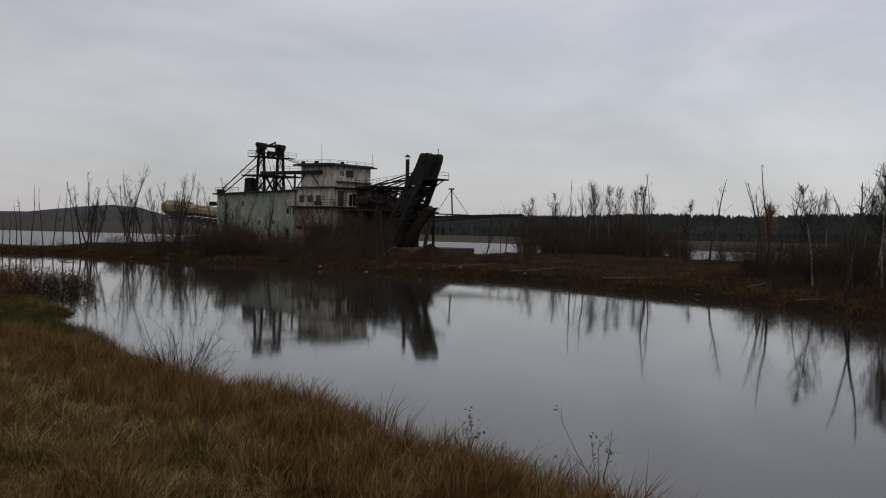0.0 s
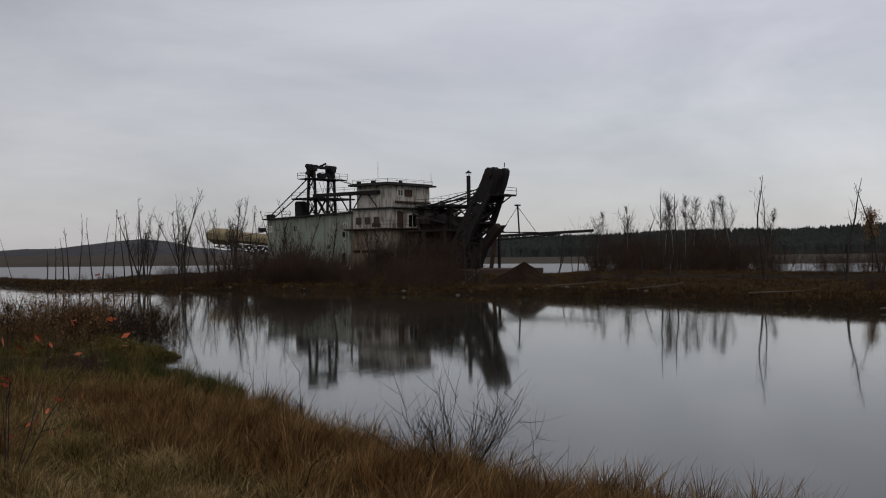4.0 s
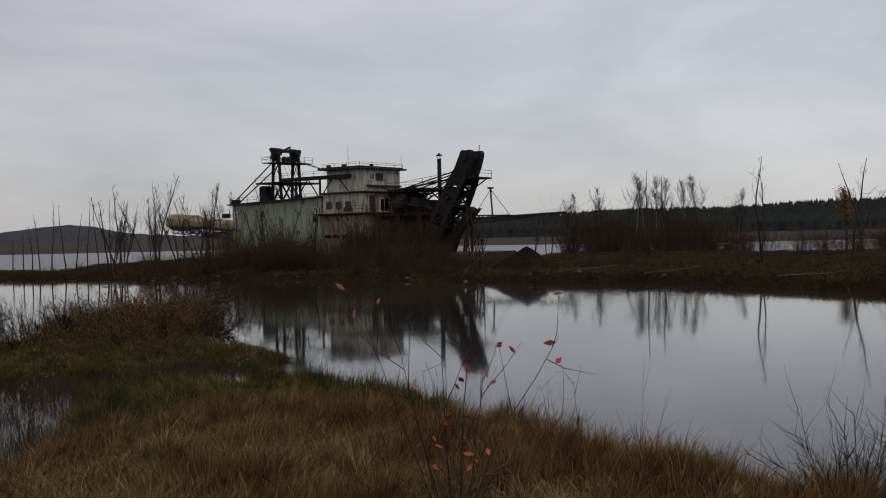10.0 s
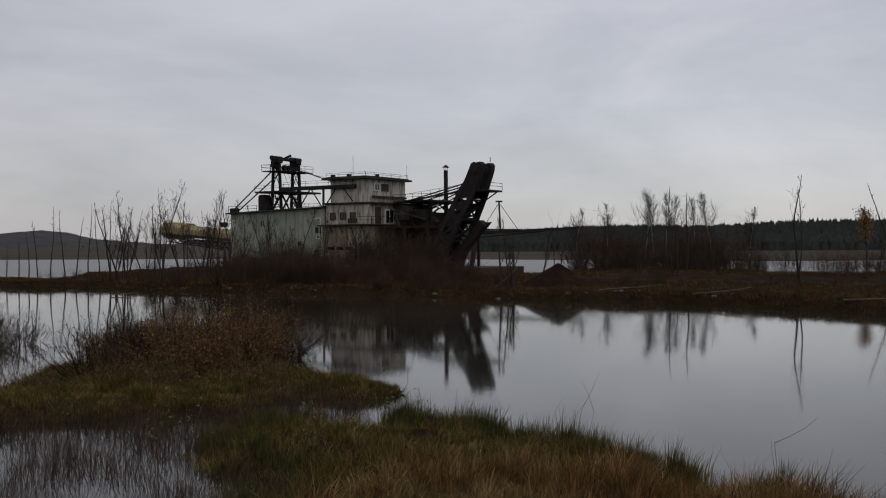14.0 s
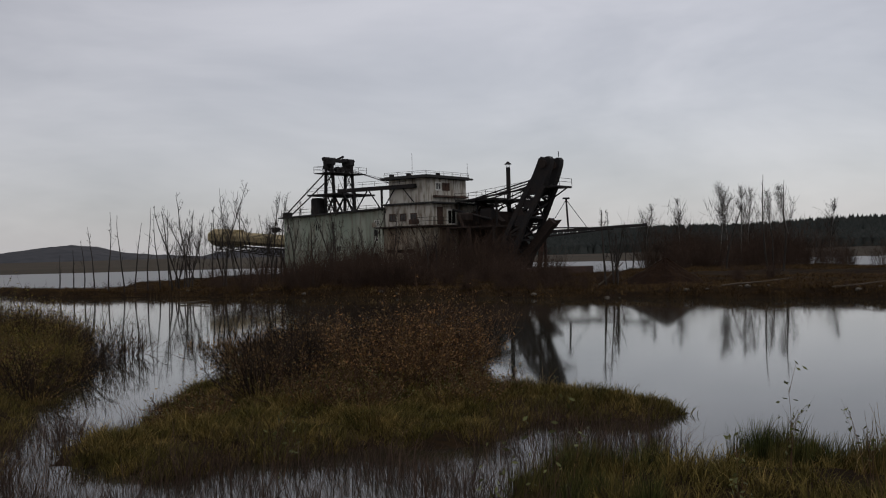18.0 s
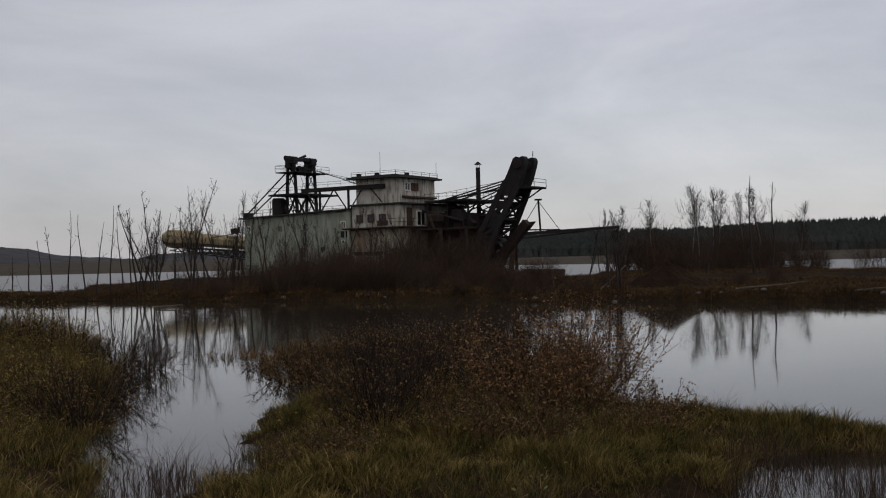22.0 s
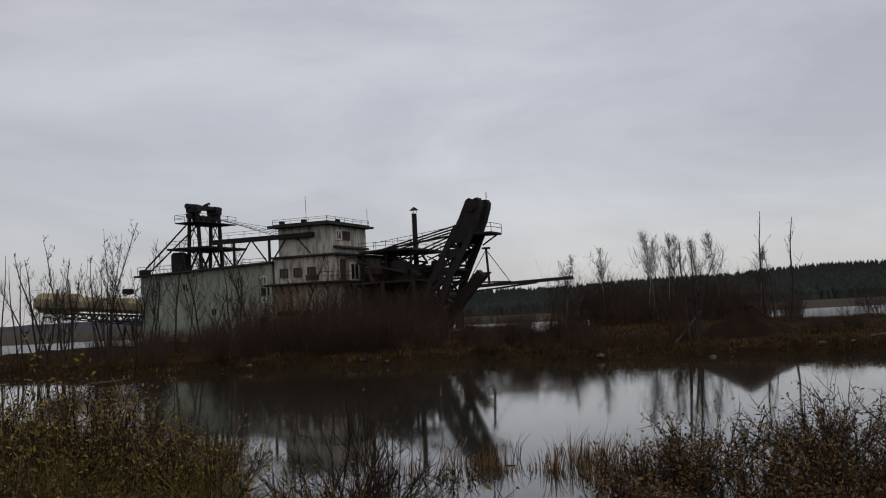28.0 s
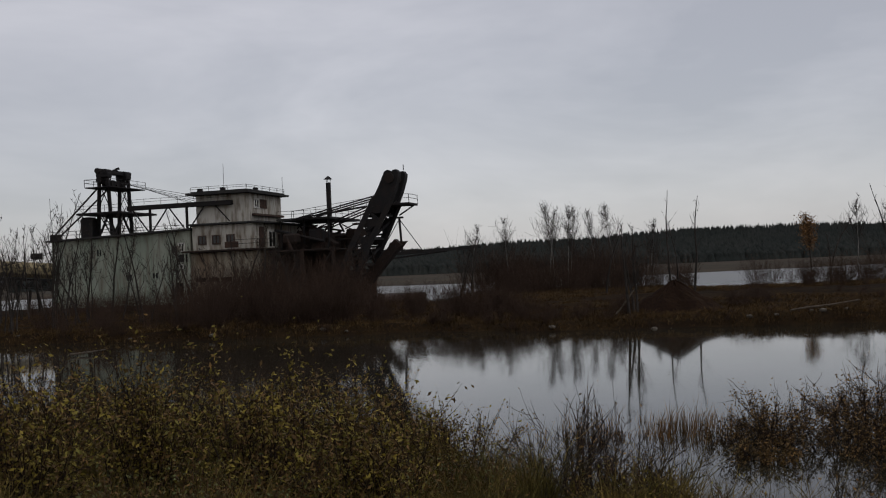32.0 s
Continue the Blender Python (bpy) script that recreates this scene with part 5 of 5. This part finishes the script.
# channel side: leafy yellow-green heart, bare rods hanging over the water
put(make_bush("willow_bush", "dense willow bush with yellow-green leaves at the channel", rng, 0.85, 1.5, 77, 10, M_WILLOW, leaf=M_LEAF_Y, leaf_n=3800, leaf_size=0.042, splay=0.7, bend=0.25, leaf2=(M_LEAF_B, 1500, 0.1), **W), -22.9, 36.2)
put(make_bush("willow_bush", "brown willow bush leaning over the channel", rng, 0.88, 1.1, 62, 9, M_DARKTWIG, leaf=M_LEAF_B, leaf_n=750, leaf_size=0.045, splay=1.3, bend=0.05, **W), -21.9, 35.2)
put(make_bush("willow_bush", "brown willow bush with drooping dark rods at the channel", rng, 0.75, 1.0, 56, 9, M_DARKTWIG, leaf=M_LEAF_B, leaf_n=600, leaf_size=0.045, splay=1.4, bend=0.0, **W), -22.2, 38.2)
put(make_bush("evergreen_bush", "low dense dark bush on the far end of the bank", rng, 0.51, 1.6, 62, 10, M_WILLOW, leaf=M_LEAF_D, leaf_n=5200, leaf_size=0.06, splay=0.7, bend=0.2, **W), -26.9, 50.0)
for x, y, h in ((-22.6, 33.4, 0.48), (-23.4, 38.6, 0.54), (-24.2, 36.8, 0.68), (-23.2, 40.4, 0.54), (-24.4, 34.6, 0.61)):
    put(make_bush("willow_bush", "low willow bush with yellow and olive leaves on the bank", rng, h, 1.4, 70, 9, M_WILLOW, leaf=M_LEAF_Y, leaf_n=2600, leaf_size=0.034, splay=1.2, bend=0.12, leaf2=(M_LEAF_B, 1400, 0.2), **W), x, y)
put(make_bush("willow_bush", "half-bare dark willow standing in the shallows", rng, 0.45, 0.8, 28, 8, M_DARKTWIG, leaf=M_LEAF_B, leaf_n=1300, leaf_size=0.05, splay=1.1, bend=0.05, curl=0.1, r0=0.010), -19.8, 42.8)
put(make_bush("willow_bush", "leaning half-bare willow in the shallows", rng, 0.9, 0.9, 40, 9, M_DARKTWIG, leaf=M_LEAF_B, leaf_n=1000, leaf_size=0.05, splay=1.1, bend=0.05, curl=0.1, r0=0.012), -16.3, 42.2)
put(make_bush("willow_bush", "half-bare willow with brown leaves in the shallows", rng, 0.8, 0.9, 40, 9, M_DARKTWIG, leaf=M_LEAF_B, leaf_n=1600, leaf_size=0.05, splay=1.0, bend=0.05, curl=0.1, r0=0.010), -18.0, 44.6)
for x, y, h in ((-17.0, 40.9, 0.8), (-15.4, 43.6, 0.95), (-19.1, 40.2, 0.6), (-17.6, 42.2, 0.8), (-16.4, 44.6, 0.9), (-18.8, 43.8, 0.6)):
    put(make_bush("willow_bush", "tangled dark willow with scattered brown leaves in the shallows", rng, h, 1.1, 56, 10, M_DARKTWIG, leaf=M_LEAF_B, leaf_n=1600, leaf_size=0.05, splay=1.0, bend=0.05, curl=0.1, r0=0.010), x, y)
# beside the path: thick leafy mass, then bare rods
for x, y, h in ((-27.6, 43.0, 1.36), (-26.5, 41.9, 1.43), (-25.8, 40.9, 1.16), (-28.8, 41.8, 1.29)):
    put(make_bush("willow_bush", "tall willow with thin stems and scattered yellow leaves by the path", rng, h, 1.0, 49, 9, M_DARKTWIG, leaf=M_LEAF_Y, leaf_n=2600, leaf_size=0.055, splay=0.35, bend=0.25, leaf2=(M_LEAF_B, 2600, 0.1), **W), x, y)
for x, y, h in ((-25.0, 43.8, 1.05), (-24.2, 43.2, 0.8), (-24.0, 44.8, 0.66), (-26.2, 45.4, 1.15), (-24.9, 46.2, 0.96), (-27.2, 47.0, 1.11), (-28.6, 45.4, 1.28)):
    put(make_bush("willow_bush", "leafy willow bush in dull olive and brown by the path", rng, h, 1.7, 84, 10, M_DARKTWIG, leaf=M_LEAF_B, leaf_n=4200, leaf_size=0.042, splay=0.6, bend=0.2, leaf2=(M_LEAF_Y, 1800, 0.35), **W), x, y)
for x, y, h in ((-25.4, 42.2, 0.61), (-27.0, 41.0, 0.68), (-24.4, 41.4, 0.48), (-28.2, 40.2, 0.61), (-26.2, 39.6, 0.48)):
    put(make_bush("willow_bush", "low leafy willow undergrowth by the path", rng, h, 2.2, 62, 8, M_WILLOW, leaf=M_LEAF_B, leaf_n=3200, leaf_size=0.04, splay=0.9, bend=0.2, leaf2=(M_LEAF_G, 1800, 0.1), **W), x, y)
for x, y, h in ((-22.9, 42.2, 1.15), (-22.3, 43.4, 0.98), (-23.2, 40.8, 0.92), (-22.4, 41.4, 0.86)):
    put(make_bush("willow_bush", "leafless willow with long bare rods leaning over the water", rng, h, 1.2, 46, 9, M_DARKTWIG, leaf=M_LEAF_B, leaf_n=200, leaf_size=0.045, splay=1.1, bend=0.05, r0=0.010), x, y)
put(make_bush("willow_bush", "leaning willow bush with sparse pale leaves in the water", rng, 0.92, 0.9, 23, 10, M_DARKTWIG, leaf=M_LEAF_B, leaf_n=1200, leaf_size=0.05, splay=1.3, bend=0.0, curl=0.12, r0=0.012), -17.3, 43.4)
put(make_bush("willow_bush", "low willow bush with sparse brown leaves in the water", rng, 0.75, 1.1, 30, 10, M_DARKTWIG, leaf=M_LEAF_B, leaf_n=1400, leaf_size=0.05, splay=1.2, bend=0.0, curl=0.12, r0=0.011), -18.4, 42.8)
put(make_bush("willow_bush", "dark willow scrub standing in the shallows", rng, 0.61, 1.1, 35, 9, M_DARKTWIG, leaf=M_LEAF_B, leaf_n=1200, leaf_size=0.05, splay=1.2, bend=0.05, curl=0.1, r0=0.010), -18.7, 41.2)
put(make_bush("willow_bush", "low sparse willow sprouting from the water", rng, 0.37, 0.7, 18, 7, M_DARKTWIG, leaf=M_LEAF_B, leaf_n=350, leaf_size=0.045, splay=1.2, bend=0.15, **W), -20.9, 45.2)
put(make_bush("willow_bush", "low sparse willow sprouting from the water", rng, 0.41, 0.7, 18, 7, M_DARKTWIG, leaf=M_LEAF_B, leaf_n=350, leaf_size=0.045, splay=1.3, bend=0.1, **W), -19.3, 44.2)
# thin tall stems standing out of the leafy mass
for x, y, h in ((-26.6, 45.0, 1.75), (-26.0, 44.6, 1.6), (-25.4, 44.9, 1.5), (-27.3, 44.6, 1.7), (-24.8, 44.2, 1.3)):
    put(make_bush("willow_sapling", "thin tall willow stems with sparse yellow leaves", rng, h, 0.3, 7, 6, M_DARKTWIG, leaf=M_LEAF_Y, leaf_n=150, leaf_size=0.06, splay=0.3, bend=0.2, **W), x, y)
# red-leaved sprig close to the path
thing = make_bush("red_leaf_sprig", "thin sprig with a few red leaves", rng, 1.6, 0.12, 8, 6, M_BARK, leaf=M_LEAF_R, leaf_n=46, leaf_size=0.075, r0=0.006, splay=0.3, bend=0.1)
put(thing, -9.15, 16.6, s=1.12)
thing = make_bush("green_sprig", "thin willow sprig with small olive leaves over the water", rng, 1.0, 0.1, 5, 3, M_WILLOW, leaf=M_LEAF_G, leaf_n=46, leaf_size=0.05, r0=0.006, splay=0.5, bend=0.2)
put(thing, 0.6, 12.6)
for x, y, h in ((-0.8, 13.2, 0.55), (-0.4, 13.0, 0.4), (-15.0, 25.4, 1.25), (-14.6, 25.0, 1.05), (-12.2, 26.6, 0.8), (-11.6, 26.2, 0.7), (-13.1, 25.2, 0.6), (-17.0, 28.0, 0.8)):
    thing = make_bush("leafy_sprig", "pale green leafy willow-herb stalk in the sedge", rng, h, 0.1, 4, 3, M_WILLOW, leaf=M_LEAF_G, leaf_n=46, leaf_size=0.055, r0=0.005, splay=0.15, bend=0.1)
    put(thing, x, y)
for x, y in ((-7.2, 19.2), (-7.8, 20.6), (-9.2, 20.4), (-10.4, 22.4), (-12.6, 23.5), (-12.2, 24.4)):
    thing = make_bush("dry_stalks", "a few bare dead stalks in the grass", rng, 0.95, 0.2, 4, 2, M_LEAF_B, r0=0.005, splay=0.25, bend=0.1, category="plant")
    put(thing, x, y)

# spoil mound, stones and driftwood on the spit
rng = np.random.default_rng(41)


def heap(name, label, x, y, rx, ry, h, mat, n=40):
    u = np.linspace(0, 2 * np.pi, n, endpoint=False)
    V = [(0, 0, h)]
    rings = 9
    for r in range(1, rings + 1):
        f = r / rings
        for a in u:
            k = 1 + 0.12 * math.sin(3 * a + x) + 0.06 * math.sin(7 * a)
            V.append((math.cos(a) * rx * f * k, math.sin(a) * ry * f * k, h * (1 - f) ** 1.05 + rng.normal(0, 0.05) * (1 - f) - 0.25 * f))
    bm = bmesh.new()
    vs = [bm.verts.new(v) for v in V]
    for i in range(n):
        bm.faces.new((vs[0], vs[1 + i], vs[1 + (i + 1) % n]))
    for r in range(rings - 1):
        for i in range(n):
            a, b = 1 + r * n + i, 1 + r * n + (i + 1) % n
            bm.faces.new((vs[a], vs[a + n], vs[b + n], vs[b]))
    ob = part(name, bm, mat)
    ob.matrix_world = pose(x, y, ground_z(x, y))
    return tagged(ob, label, "mound")


heap("spoil_mound", "pointed brown heap of spoil on the spit", -1.4, 71.6, 2.8, 2.4, 1.45, M_MOUND)
# mud bars lying in the lagoon behind the spit
for x, y, rx in ((2, 128, 10), (9, 141, 16), (20, 158, 22), (30, 107, 5), (38, 112, 9), (44, 122, 14), (58, 131, 22), (36, 138, 14), (74, 152, 26), (40, 160, 20), (4, 176, 24), (-48, 150, 12)):
    heap("mud_bar", "low dark mud bar in the grey lagoon", x, y, rx, rx * 0.12 + 1.0, 0.16, M_SOIL, n=24)


def stone_mesh(r):
    bm = bmesh.new()
    bmesh.ops.create_icosphere(bm, subdivisions=2, radius=r)
    for v in bm.verts:
        v.co *= 1 + 0.25 * noise.noise(v.co * (1.5 / r))
        v.co.z *= 0.6
    me = bpy.data.meshes.new("stone")
    bm.to_mesh(me)
    bm.free()
    me.materials.append(M_STONE)
    return me


stones = [stone_mesh(r) for r in (0.09, 0.14, 0.2)]
for x, y, k in [(-20.8, 79.0, 1), (-16.3, 76.8, 1), (-15.4, 76.2, 0), (-11.3, 72.6, 0), (-8.6, 69.8, 1), (-5.4, 67.2, 1), (-4.9, 66.8, 0), (-2.0, 65.6, 1), (-1.2, 65.0, 0), (0.4, 64.2, 1), (1.2, 63.8, 0), (-24.1, 81.2, 0), (-28.8, 86.0, 0), (4.0, 60.8, 1), (4.6, 60.0, 0), (0.2, 64.6, 0)]:
    ob = new("stone", stones[k])
    ob.matrix_world = pose(x, y, ground_z(x, y) + 0.04, 0, 0, rng.uniform(0, 360))
    tagged(ob, "pale stone at the spit's waterline", "stone", group="stones along the spit")
for x, y, ln, turn, tilt in [(-5.2, 70.4, 1.9, 20, -32), (-0.6, 64.9, 3.2, 5, -3), (3.2, 61.6, 2.8, -12, -3), (7.4, 54.6, 3.0, -30, -2), (10.4, 47.6, 3.4, 8, -4), (-27.0, 74.0, 1.4, 20, -2), (12.8, 41.6, 3.0, 12, -5)]:
    lines = [(curve_stem(rng, (0, 0, 0), (1, 0, 0.0), ln, 0.02, 6, 0.05), np.linspace(0.05, 0.022, 6))]
    ob = new("driftwood", tube_mesh("driftwood", lines, M_WOOD, 6))
    ob.matrix_world = pose(x, y, max(ground_z(x, y), 0.0) + 0.08, 0, tilt, turn)
    tagged(ob, "bleached fallen branch lying on the shore", "log", group="driftwood on the spit")
